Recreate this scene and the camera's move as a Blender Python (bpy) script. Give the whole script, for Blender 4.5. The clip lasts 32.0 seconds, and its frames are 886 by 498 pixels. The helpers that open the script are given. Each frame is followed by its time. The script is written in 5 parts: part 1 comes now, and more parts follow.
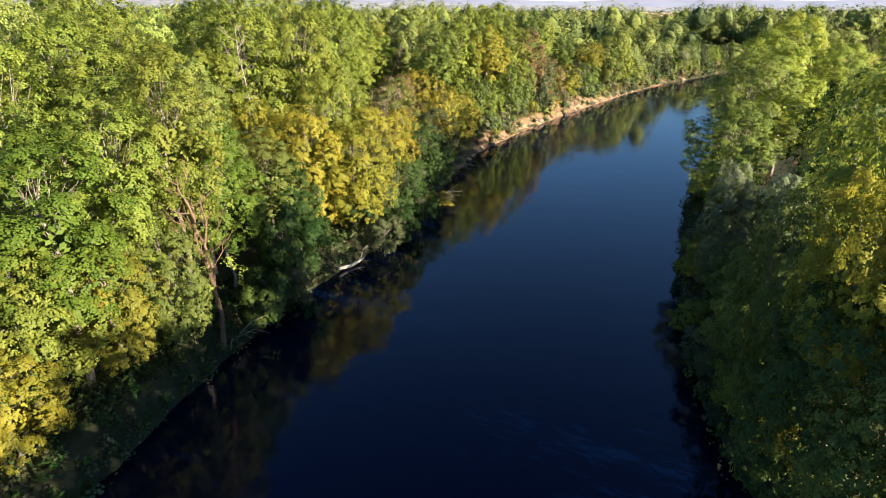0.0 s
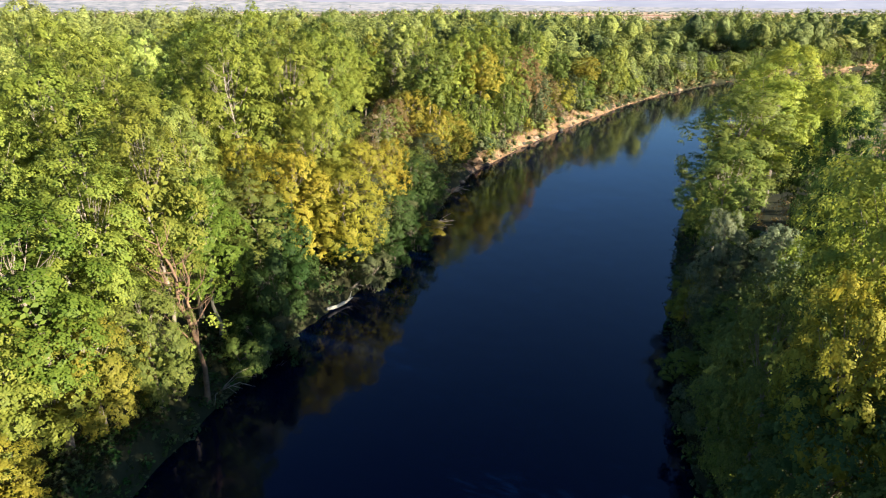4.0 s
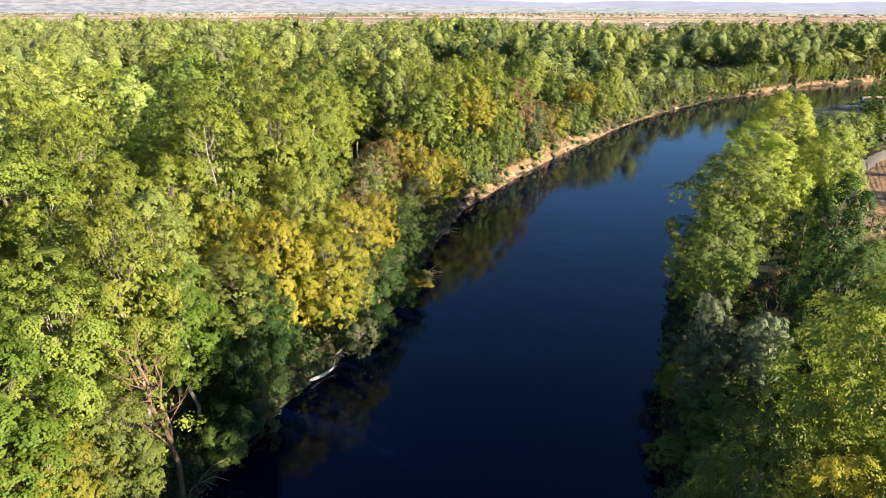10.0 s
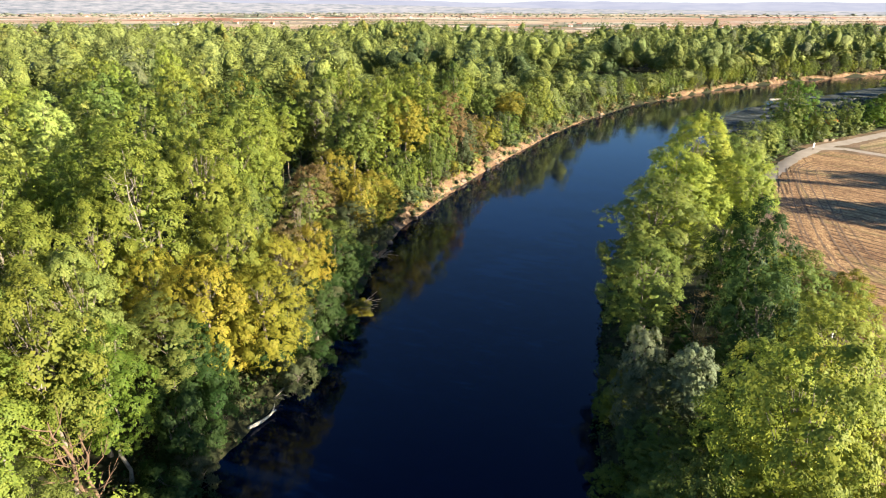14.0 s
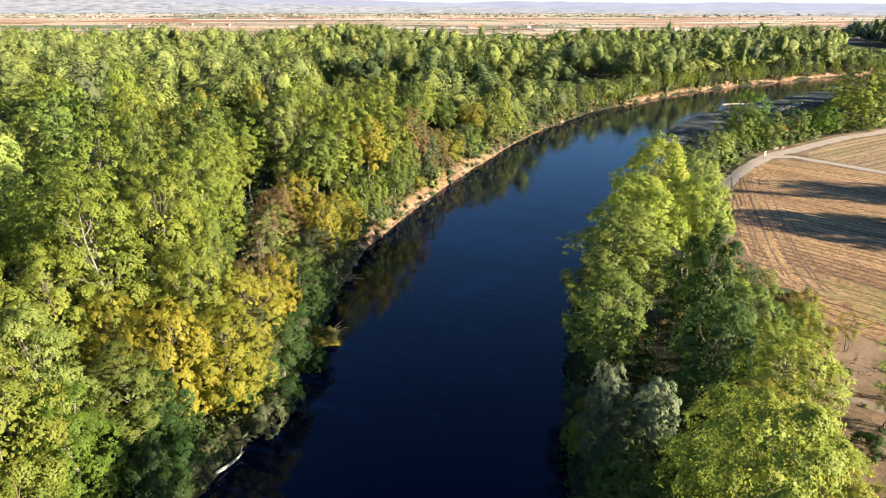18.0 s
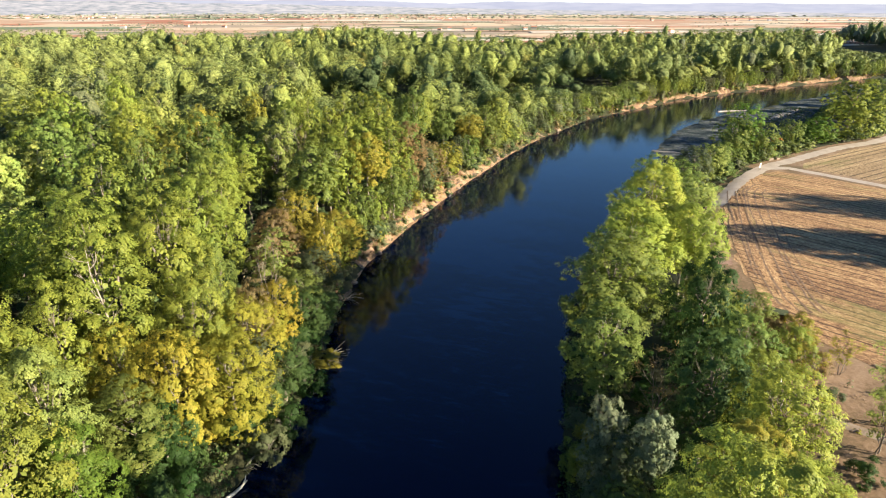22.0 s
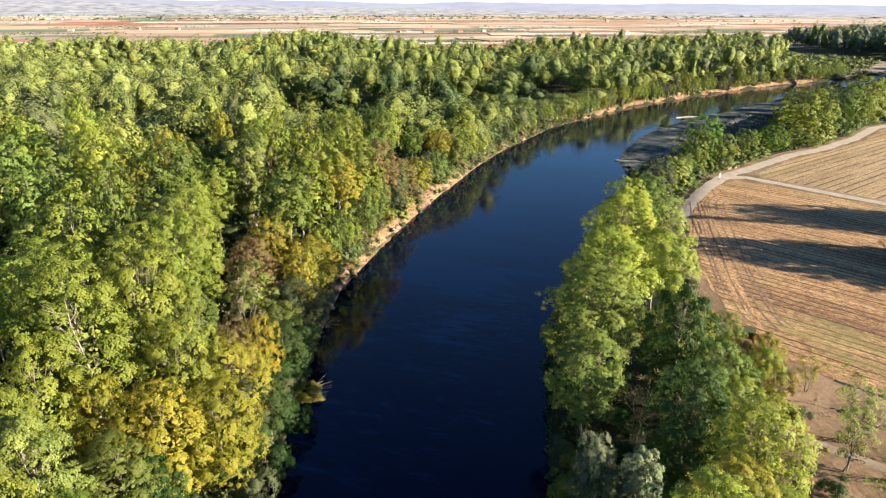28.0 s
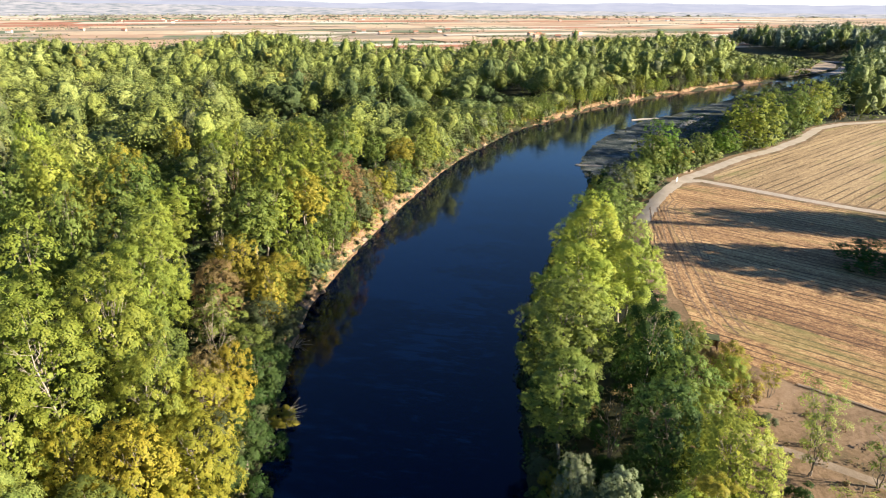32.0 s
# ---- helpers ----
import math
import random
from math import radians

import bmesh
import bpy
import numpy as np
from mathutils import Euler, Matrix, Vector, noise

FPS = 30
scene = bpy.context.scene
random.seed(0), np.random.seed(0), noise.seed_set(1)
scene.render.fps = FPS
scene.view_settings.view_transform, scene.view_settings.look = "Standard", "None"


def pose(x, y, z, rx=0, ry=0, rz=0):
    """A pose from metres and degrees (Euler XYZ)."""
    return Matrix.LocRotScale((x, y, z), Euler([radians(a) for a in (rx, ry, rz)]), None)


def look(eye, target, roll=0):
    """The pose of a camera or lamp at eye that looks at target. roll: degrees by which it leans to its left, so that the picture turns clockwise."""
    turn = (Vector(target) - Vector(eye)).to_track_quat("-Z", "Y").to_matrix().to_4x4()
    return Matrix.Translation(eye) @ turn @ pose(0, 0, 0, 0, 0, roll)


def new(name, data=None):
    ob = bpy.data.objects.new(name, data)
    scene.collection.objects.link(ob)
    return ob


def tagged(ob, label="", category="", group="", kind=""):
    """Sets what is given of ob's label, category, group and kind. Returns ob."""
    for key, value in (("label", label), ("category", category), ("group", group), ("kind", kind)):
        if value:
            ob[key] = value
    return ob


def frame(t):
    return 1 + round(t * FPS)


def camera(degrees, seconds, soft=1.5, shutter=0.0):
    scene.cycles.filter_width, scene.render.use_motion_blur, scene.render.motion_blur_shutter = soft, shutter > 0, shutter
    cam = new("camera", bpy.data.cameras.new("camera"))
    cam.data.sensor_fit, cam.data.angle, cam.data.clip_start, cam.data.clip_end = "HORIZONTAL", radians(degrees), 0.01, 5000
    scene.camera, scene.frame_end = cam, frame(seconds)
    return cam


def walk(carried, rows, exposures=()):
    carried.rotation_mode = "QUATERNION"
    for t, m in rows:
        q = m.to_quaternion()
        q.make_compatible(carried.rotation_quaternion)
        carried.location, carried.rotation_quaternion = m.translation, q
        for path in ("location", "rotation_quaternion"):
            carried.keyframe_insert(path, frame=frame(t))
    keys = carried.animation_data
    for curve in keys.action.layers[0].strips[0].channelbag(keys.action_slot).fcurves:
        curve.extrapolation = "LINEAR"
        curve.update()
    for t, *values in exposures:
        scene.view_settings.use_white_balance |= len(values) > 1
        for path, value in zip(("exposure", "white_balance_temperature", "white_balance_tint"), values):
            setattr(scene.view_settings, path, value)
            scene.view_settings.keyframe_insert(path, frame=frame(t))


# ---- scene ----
cam = camera(71.5, 32.0, soft=1.1)
METRES, EYE, TILT, LEAN, TURN = 32.0, 27.0, -21.5, 0.0, 0.0
ROWS = [
    (0.0, 0.0, 0.0, 0.0, 0.0, 0.0, -0.0),
    (0.5, 0.0035, 0.0073, 0.0171, -0.01, -0.0, -0.0),
    (1.0, 0.0083, 0.0137, 0.0359, -0.04, 0.0, 0.0),
    (1.5, 0.0136, 0.0163, 0.0526, -0.05, -0.0, 0.0),
    (2.0, 0.0178, 0.0161, 0.0698, -0.07, -0.01, 0.01),
    (2.5, 0.0205, 0.017, 0.0859, -0.09, -0.01, 0.01),
    (3.0, 0.024, 0.0173, 0.1038, -0.1, -0.02, 0.02),
    (3.5, 0.0276, 0.0173, 0.1204, -0.1, -0.04, 0.02),
    (5.5, 0.0435, 0.0291, 0.1937, -0.16, -0.04, -0.08),
    (6.0, 0.0478, 0.0315, 0.2126, -0.17, -0.04, -0.09),
    (6.5, 0.0529, 0.0338, 0.2297, -0.19, -0.03, -0.08),
    (7.0, 0.0597, 0.0359, 0.2485, -0.2, -0.03, -0.08),
    (7.5, 0.0647, 0.0381, 0.2673, -0.19, -0.03, -0.07),
    (8.0, 0.0696, 0.0391, 0.2882, -0.21, -0.04, -0.05),
    (8.5, 0.0724, 0.0414, 0.3085, -0.23, -0.04, -0.06),
    (9.0, 0.0739, 0.0466, 0.3303, -0.24, -0.05, -0.06),
    (9.5, 0.075, 0.0512, 0.3495, -0.24, -0.04, -0.05),
    (10.0, 0.0759, 0.0552, 0.3698, -0.25, -0.05, -0.04),
    (10.5, 0.0755, 0.0584, 0.3875, -0.26, -0.06, -0.04),
    (11.0, 0.0766, 0.0611, 0.4052, -0.58, -0.06, 0.09),
    (11.5, 0.0779, 0.0621, 0.4203, -1.35, -0.06, 0.4),
    (12.0, 0.0802, 0.0619, 0.4344, -2.48, -0.07, 0.87),
    (12.5, 0.0814, 0.0611, 0.4478, -3.37, -0.08, 1.24),
    (13.0, 0.0816, 0.0595, 0.4624, -4.34, -0.11, 1.61),
    (13.5, 0.0803, 0.059, 0.4758, -5.19, -0.13, 1.93),
    (14.0, 0.0788, 0.0576, 0.4905, -6.07, -0.19, 2.27),
    (14.5, 0.0781, 0.0564, 0.504, -6.86, -0.23, 2.59),
    (16.5, 0.0777, 0.0531, 0.5648, -8.89, -0.37, 3.34),
    (17.0, 0.0781, 0.0532, 0.58, -9.1, -0.38, 3.42),
    (17.5, 0.0782, 0.0531, 0.5947, -9.26, -0.39, 3.48),
    (18.0, 0.0779, 0.0527, 0.6108, -9.4, -0.41, 3.53),
    (18.5, 0.077, 0.0536, 0.6258, -9.46, -0.42, 3.54),
    (19.0, 0.077, 0.0522, 0.6414, -9.51, -0.43, 3.55),
    (19.5, 0.0773, 0.0478, 0.6547, -9.55, -0.43, 3.56),
    (20.0, 0.077, 0.0424, 0.6681, -9.6, -0.42, 3.58),
    (20.5, 0.0764, 0.0377, 0.6802, -9.64, -0.43, 3.59),
    (21.0, 0.0747, 0.0324, 0.6923, -9.67, -0.42, 3.61),
    (21.5, 0.0719, 0.0273, 0.7036, -9.68, -0.43, 3.62),
    (22.0, 0.0669, 0.0222, 0.7158, -9.7, -0.43, 3.63),
    (22.5, 0.0613, 0.0181, 0.7269, -9.72, -0.44, 3.64),
    (23.0, 0.0556, 0.0158, 0.7392, -9.76, -0.45, 3.65),
    (23.5, 0.0503, 0.0157, 0.75, -10.18, -0.48, 3.83),
    (24.0, 0.0441, 0.0161, 0.7618, -10.7, -0.52, 4.03),
    (24.5, 0.0384, 0.0161, 0.773, -11.14, -0.55, 4.2),
    (25.0, 0.0328, 0.0155, 0.785, -11.49, -0.59, 4.35),
    (25.5, 0.027, 0.0153, 0.7965, -11.84, -0.63, 4.47),
    (27.5, 0.0043, 0.0099, 0.8425, -13.04, -0.7, 4.88),
    (28.0, -0.0036, 0.0108, 0.8556, -13.17, -0.71, 4.94),
    (28.5, -0.0093, 0.0123, 0.8681, -13.24, -0.73, 4.95),
    (29.0, -0.0148, 0.0141, 0.8813, -13.33, -0.74, 5.0),
    (29.5, -0.0212, 0.016, 0.8937, -13.4, -0.75, 5.03),
    (30.0, -0.0281, 0.0174, 0.9065, -13.56, -0.77, 5.08),
    (30.5, -0.0328, 0.0183, 0.9169, -14.22, -0.84, 5.34),
    (31.0, -0.0377, 0.0193, 0.9279, -15.31, -0.97, 5.74),
    (31.5, -0.0422, 0.0206, 0.9378, -16.22, -1.07, 6.08),
    (32.0, -0.0454, 0.0214, 0.9488, -16.91, -1.15, 6.33),
]
walk(cam, [(t, pose(0, 0, EYE, TILT, LEAN, TURN) @ pose(METRES * x, METRES * y, METRES * z, 90 + pitch, roll, yaw)) for t, x, y, z, yaw, pitch, roll in ROWS])

# ---- world, sun, exposure ----
SUN_AZ, SUN_EL = radians(118.0), radians(17.5)   # clockwise from +y
SUN_DIR = Vector((math.sin(SUN_AZ) * math.cos(SUN_EL), math.cos(SUN_AZ) * math.cos(SUN_EL), math.sin(SUN_EL)))
scene.view_settings.exposure = 2.0
world = bpy.data.worlds.new("sky")
scene.world = world
world.use_nodes = True
wn = world.node_tree.nodes
sky = wn.new("ShaderNodeTexSky")
sky.sky_type = 'NISHITA'
sky.sun_disc = False
sky.sun_elevation, sky.sun_rotation = SUN_EL, SUN_AZ
sky.altitude, sky.dust_density, sky.air_density, sky.ozone_density = 100, 0.15, 1.0, 6.0
world.node_tree.links.new(sky.outputs[0], wn["Background"].inputs[0])
wn["Background"].inputs[1].default_value = 0.052
sun_data = bpy.data.lights.new("sun", 'SUN')
sun_data.energy, sun_data.angle, sun_data.color = 5.0, radians(0.55), (1.0, 0.90, 0.72)
sun = new("sun", sun_data)
sun.matrix_world = look(SUN_DIR * 100, (0, 0, 0))


# ---- materials ----
def material(name):
    m = bpy.data.materials.new(name)
    m.use_nodes = True
    nt = m.node_tree
    return m, nt, nt.nodes["Principled BSDF"]


def node(nt, kind, **values):
    n = nt.nodes.new(kind)
    for key, value in values.items():
        n.inputs[key].default_value = value
    return n


def ramp(nt, fac, stops):
    r = nt.nodes.new("ShaderNodeValToRGB")
    while len(r.color_ramp.elements) < len(stops):
        r.color_ramp.elements.new(0.5)
    for e, (p, c) in zip(r.color_ramp.elements, stops):
        e.position, e.color = p, (*c, 1)
    nt.links.new(fac, r.inputs[0])
    return r.outputs[0]


def mixed(nt, a, b, fac, mode='MIX'):
    m = nt.nodes.new("ShaderNodeMix")
    m.data_type, m.blend_type = 'RGBA', mode
    for socket, value in ((m.inputs[0], fac), (m.inputs[6], a), (m.inputs[7], b)):
        if hasattr(value, "node"):
            nt.links.new(value, socket)
        elif isinstance(value, float):
            socket.default_value = value
        else:
            socket.default_value = (*value, 1)
    return m.outputs[2]


def noise_of(nt, scale, detail=4.0, rough=0.55, coords=None):
    n = node(nt, "ShaderNodeTexNoise", Scale=scale, Detail=detail, Roughness=rough)
    if coords is not None:
        nt.links.new(coords, n.inputs["Vector"])
    return n.outputs[0]


def position(nt, scale=(1, 1, 1), turn=0.0):
    g = nt.nodes.new("ShaderNodeNewGeometry")
    m = nt.nodes.new("ShaderNodeMapping")
    m.inputs["Scale"].default_value = scale
    m.inputs["Rotation"].default_value = (0, 0, turn)
    nt.links.new(g.outputs["Position"], m.inputs[0])
    return m.outputs[0]


def bump(nt, bsdf, height, strength, distance):
    b = node(nt, "ShaderNodeBump", Strength=strength, Distance=distance)
    nt.links.new(height, b.inputs["Height"])
    nt.links.new(b.outputs[0], bsdf.inputs["Normal"])


def plain(name, stops, scale, rough=0.9, relief=0.5, depth=0.1, fine=6.0):
    """A rough surface: a colour ramp over noise at two scales, with relief."""
    m, nt, p = material(name)
    pos = position(nt)
    big, small = noise_of(nt, scale, 3.0, 0.5, pos), noise_of(nt, scale * fine, 5.0, 0.65, pos)
    add = node(nt, "ShaderNodeMath")
    add.operation = 'MULTIPLY_ADD'
    nt.links.new(small, add.inputs[0])
    add.inputs[1].default_value = 0.6
    half = node(nt, "ShaderNodeMath")
    half.operation = 'MULTIPLY_ADD'
    nt.links.new(big, half.inputs[0])
    half.inputs[1].default_value, half.inputs[2].default_value = 0.9, -0.25
    nt.links.new(half.outputs[0], add.inputs[2])
    nt.links.new(ramp(nt, add.outputs[0], stops), p.inputs["Base Color"])
    p.inputs["Roughness"].default_value = rough
    p.inputs["Specular IOR Level"].default_value = 0.25
    bump(nt, p, small, relief, depth)
    return m


def leaf_material(name, from_object):
    m, nt, p = material(name)
    if from_object:
        tint = nt.nodes.new("ShaderNodeObjectInfo").outputs["Color"]
    else:
        a = nt.nodes.new("ShaderNodeAttribute")
        a.attribute_name = "tint"
        tint = a.outputs["Color"]
    g = nt.nodes.new("ShaderNodeNewGeometry")
    hsv = nt.nodes.new("ShaderNodeHueSaturation")
    for key, lo, hi in (("Value", 0.78, 1.22), ("Hue", 0.512, 0.488)) if from_object else (("Value", 0.90, 1.10), ("Hue", 0.505, 0.495)):
        r = node(nt, "ShaderNodeMapRange")
        r.inputs[3].default_value, r.inputs[4].default_value = lo, hi
        nt.links.new(g.outputs["Random Per Island"], r.inputs[0])
        nt.links.new(r.outputs[0], hsv.inputs[key])
    pos = position(nt)
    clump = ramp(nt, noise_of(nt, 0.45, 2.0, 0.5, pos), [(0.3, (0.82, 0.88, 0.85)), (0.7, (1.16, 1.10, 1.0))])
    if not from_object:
        # far leaves: shade in the hollows between tufts is put into the colour
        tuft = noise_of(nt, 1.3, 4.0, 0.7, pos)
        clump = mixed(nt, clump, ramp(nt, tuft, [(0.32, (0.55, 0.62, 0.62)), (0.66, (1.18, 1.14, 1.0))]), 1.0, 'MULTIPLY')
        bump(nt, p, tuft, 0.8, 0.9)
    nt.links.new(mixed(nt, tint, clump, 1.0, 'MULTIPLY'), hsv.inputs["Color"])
    nt.links.new(hsv.outputs[0], p.inputs["Base Color"])
    p.inputs["Roughness"].default_value = 0.55
    p.inputs["Specular IOR Level"].default_value = 0.12
    t = nt.nodes.new("ShaderNodeBsdfTranslucent")
    nt.links.new(hsv.outputs[0], t.inputs[0])
    mix = nt.nodes.new("ShaderNodeMixShader")
    mix.inputs[0].default_value = 0.42 if from_object else 0.16
    nt.links.new(p.outputs[0], mix.inputs[1])
    nt.links.new(t.outputs[0], mix.inputs[2])
    nt.links.new(mix.outputs[0], nt.nodes["Material Output"].inputs[0])
    return m


LEAF = leaf_material("leaves", True)
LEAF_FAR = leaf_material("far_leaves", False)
BARK = plain("bark", [(0.25, (0.11, 0.085, 0.065)), (0.75, (0.30, 0.25, 0.20))], 1.5, 0.9, 0.8, 0.05)
PALE_BARK = plain("pale_bark", [(0.25, (0.15, 0.12, 0.09)), (0.7, (0.36, 0.31, 0.245))], 1.5, 0.85, 0.6, 0.04)
BROWN_BARK = plain("brown_bark", [(0.25, (0.09, 0.055, 0.035)), (0.75, (0.23, 0.145, 0.09))], 1.5, 0.9, 0.8, 0.05)
DEADWOOD = plain("dead_wood", [(0.2, (0.42, 0.36, 0.28)), (0.8, (0.70, 0.64, 0.54))], 2.0, 0.8, 0.5, 0.03)
SOIL = plain("bank_soil", [(0.25, (0.07, 0.042, 0.024)), (0.5, (0.21, 0.125, 0.068)), (0.75, (0.34, 0.225, 0.135))], 0.35, 0.95, 0.9, 0.3)
ROCK = plain("rock", [(0.2, (0.11, 0.08, 0.06)), (0.8, (0.30, 0.225, 0.16))], 0.8, 0.9, 0.8, 0.12)
DARK_ROCK = plain("dark_rock", [(0.2, (0.035, 0.032, 0.03)), (0.8, (0.12, 0.11, 0.10))], 0.8, 0.85, 0.8, 0.12)
MOSS = plain("moss", [(0.25, (0.025, 0.035, 0.015)), (0.75, (0.075, 0.085, 0.035))], 1.2, 0.95, 0.7, 0.04)
RIDGE_SHADE = plain("ridge_shade", [(0.2, (0.05, 0.032, 0.02)), (0.8, (0.13, 0.085, 0.052))], 0.8, 0.95, 0.6, 0.08)
RUT_EARTH = plain("rut_earth", [(0.2, (0.09, 0.055, 0.034)), (0.8, (0.26, 0.165, 0.10))], 0.8, 0.95, 0.6, 0.08)
TRACK = plain("track_gravel", [(0.2, (0.27, 0.22, 0.17)), (0.8, (0.43, 0.36, 0.29))], 0.3, 0.95, 0.4, 0.05, 9.0)
RED_EARTH = plain("red_earth", [(0.2, (0.15, 0.085, 0.055)), (0.8, (0.32, 0.20, 0.145))], 0.4, 0.95, 0.5, 0.08, 7.0)
DIRT = plain("dirt", [(0.2, (0.15, 0.105, 0.07)), (0.8, (0.30, 0.23, 0.165))], 0.5, 0.95, 0.5, 0.08, 7.0)
VERGE = plain("verge_grass", [(0.2, (0.07, 0.062, 0.024)), (0.45, (0.15, 0.095, 0.05)), (0.6, (0.22, 0.14, 0.082)), (0.85, (0.29, 0.20, 0.13))], 0.16, 0.95, 0.7, 0.15, 9.0)
PEBBLES = plain("river_gravel", [(0.34, (0.008, 0.012, 0.010)), (0.47, (0.032, 0.038, 0.033)), (0.58, (0.075, 0.078, 0.068)), (0.76, (0.20, 0.19, 0.16))], 0.16, 0.75, 0.8, 0.12, 8.0)
BROWN_SAND = plain("brown_sand", [(0.25, (0.17, 0.125, 0.085)), (0.8, (0.34, 0.26, 0.19))], 0.15, 0.95, 0.5, 0.06)
SAND = plain("pale_sand", [(0.25, (0.22, 0.18, 0.135)), (0.8, (0.42, 0.36, 0.29))], 0.4, 0.95, 0.5, 0.06)


def ground_material():
    m, nt, p = material("ground")
    pos = position(nt)
    # leaf litter tones lowered, with the shade under the trees put into them
    floor = ramp(nt, noise_of(nt, 0.25, 6.0, 0.65, pos), [(0.25, (0.018, 0.022, 0.009)), (0.55, (0.042, 0.042, 0.018)), (0.8, (0.085, 0.066, 0.034))])
    plain_land = ramp(nt, noise_of(nt, 0.006, 6.0, 0.6, position(nt, (0.5, 1.6, 1))), [(0.35, (0.17, 0.16, 0.11)), (0.5, (0.35, 0.26, 0.185)), (0.65, (0.46, 0.36, 0.27))])
    sep = nt.nodes.new("ShaderNodeSeparateXYZ")
    nt.links.new(pos, sep.inputs[0])
    far = node(nt, "ShaderNodeMapRange")
    far.inputs[1].default_value, far.inputs[2].default_value = 780.0, 900.0
    nt.links.new(sep.outputs[1], far.inputs[0])
    nt.links.new(mixed(nt, floor, plain_land, far.outputs[0]), p.inputs["Base Color"])
    p.inputs["Roughness"].default_value = 0.95
    p.inputs["Specular IOR Level"].default_value = 0.2
    bump(nt, p, noise_of(nt, 1.4, 5.0, 0.6, pos), 0.6, 0.2)
    return m


def water_material():
    m, nt, p = material("river_water")
    # blue in this base and in the gloss tint below imitates reflected sky
    p.inputs["Base Color"].default_value = (0.0002, 0.0022, 0.0115, 1)
    p.inputs["Roughness"].default_value = 0.05
    p.inputs["IOR"].default_value = 1.333
    p.inputs["Specular IOR Level"].default_value = 0.8
    swell = noise_of(nt, 0.35, 3.0, 0.5, position(nt, (1.0, 0.7, 1), radians(-32)))
    fine = noise_of(nt, 2.2, 3.0, 0.6, position(nt, (1.2, 0.8, 1), radians(-32)))
    total = node(nt, "ShaderNodeMath")
    total.operation = 'MULTIPLY_ADD'
    nt.links.new(fine, total.inputs[0])
    total.inputs[1].default_value = 0.22
    nt.links.new(swell, total.inputs[2])
    p.inputs["Specular Tint"].default_value = (0.05, 0.13, 0.40, 1)
    bump(nt, p, total.outputs[0], 0.2, 0.13)
    sep = nt.nodes.new("ShaderNodeSeparateXYZ")
    nt.links.new(position(nt), sep.inputs[0])
    riffle = node(nt, "ShaderNodeMapRange")
    for slot, value in zip((1, 2, 3, 4), (90.0, 330.0, 0.18, 0.75)):
        riffle.inputs[slot].default_value = value
    nt.links.new(sep.outputs[0], riffle.inputs[0])
    nt.links.new(riffle.outputs[0], p.inputs["Normal"].links[0].from_node.inputs["Strength"])
    return m


def rowed(nt, scale, turn):
    """Coordinates across and along a field's rows."""
    g = nt.nodes.new("ShaderNodeNewGeometry")
    m = nt.nodes.new("ShaderNodeMapping")
    m.vector_type = 'TEXTURE'
    m.inputs["Scale"].default_value = (1 / scale[0], 1 / scale[1], 1)
    m.inputs["Rotation"].default_value = (0, 0, -turn)
    nt.links.new(g.outputs["Position"], m.inputs[0])
    return m.outputs[0]


def field_material(name, turn, spacing, stops, green, lines=0.95):
    """Stubble: broken straw streaks, uneven dark drill lines and long patches of green regrowth."""
    m, nt, p = material(name)
    pos = position(nt)
    streak = noise_of(nt, 1.0, 6.0, 0.78, rowed(nt, (2.6, 1.1, 1), turn))
    clods = noise_of(nt, 4.5, 5.0, 0.75, pos)
    bands = noise_of(nt, 1.0, 4.0, 0.6, rowed(nt, (0.22, 0.010, 1), turn))
    f = mixed(nt, mixed(nt, streak, clods, 0.35), bands, 0.22)
    base = ramp(nt, f, stops)
    rows = node(nt, "ShaderNodeTexWave", Scale=1.0, Distortion=1.3, Detail=3.0)
    rows.inputs["Detail Scale"].default_value = 0.9
    rows.bands_direction = 'X'
    nt.links.new(rowed(nt, (0.314 / spacing, 0.02, 1), turn), rows.inputs["Vector"])
    thin = ramp(nt, rows.outputs[0], [(0.04, (1, 1, 1)), (0.17, (0, 0, 0))])
    broken = ramp(nt, noise_of(nt, 1.0, 3.0, 0.6, rowed(nt, (0.35, 0.05, 1), turn)), [(0.34, (0, 0, 0)), (0.55, (lines, lines, lines))])
    dark = mixed(nt, thin, broken, 1.0, 'MULTIPLY')
    base = mixed(nt, base, tuple(v * 0.8 for v in stops[0][1]), dark)
    wob = noise_of(nt, 1.0, 4.0, 0.6, rowed(nt, (0.16, 0.03, 1), turn))
    grass = ramp(nt, wob, [(0.55, (0, 0, 0)), (0.68, (0.55, 0.55, 0.55))])
    nt.links.new(mixed(nt, base, green, grass), p.inputs["Base Color"])
    p.inputs["Roughness"].default_value = 0.95
    p.inputs["Specular IOR Level"].default_value = 0.2
    bump(nt, p, f, 0.9, 0.4)
    return m


for wet_input, wet_value in (("Roughness", 0.8), ("Specular IOR Level", 0.15), ("Specular Tint", (0.6, 0.85, 1.0, 1))):
    PEBBLES.node_tree.nodes["Principled BSDF"].inputs[wet_input].default_value = wet_value
GROUND = ground_material()
WATER = water_material()
STRAW = [(0.40, (0.07, 0.040, 0.024)), (0.465, (0.20, 0.108, 0.056)), (0.52, (0.36, 0.21, 0.098)), (0.58, (0.54, 0.36, 0.18))]
FIELD = field_material("stubble", radians(-32), 1.9, STRAW, (0.15, 0.165, 0.05), 0.9)
HEADLAND = field_material("headland_stubble", radians(29), 2.3, STRAW, (0.15, 0.165, 0.05), 0.85)
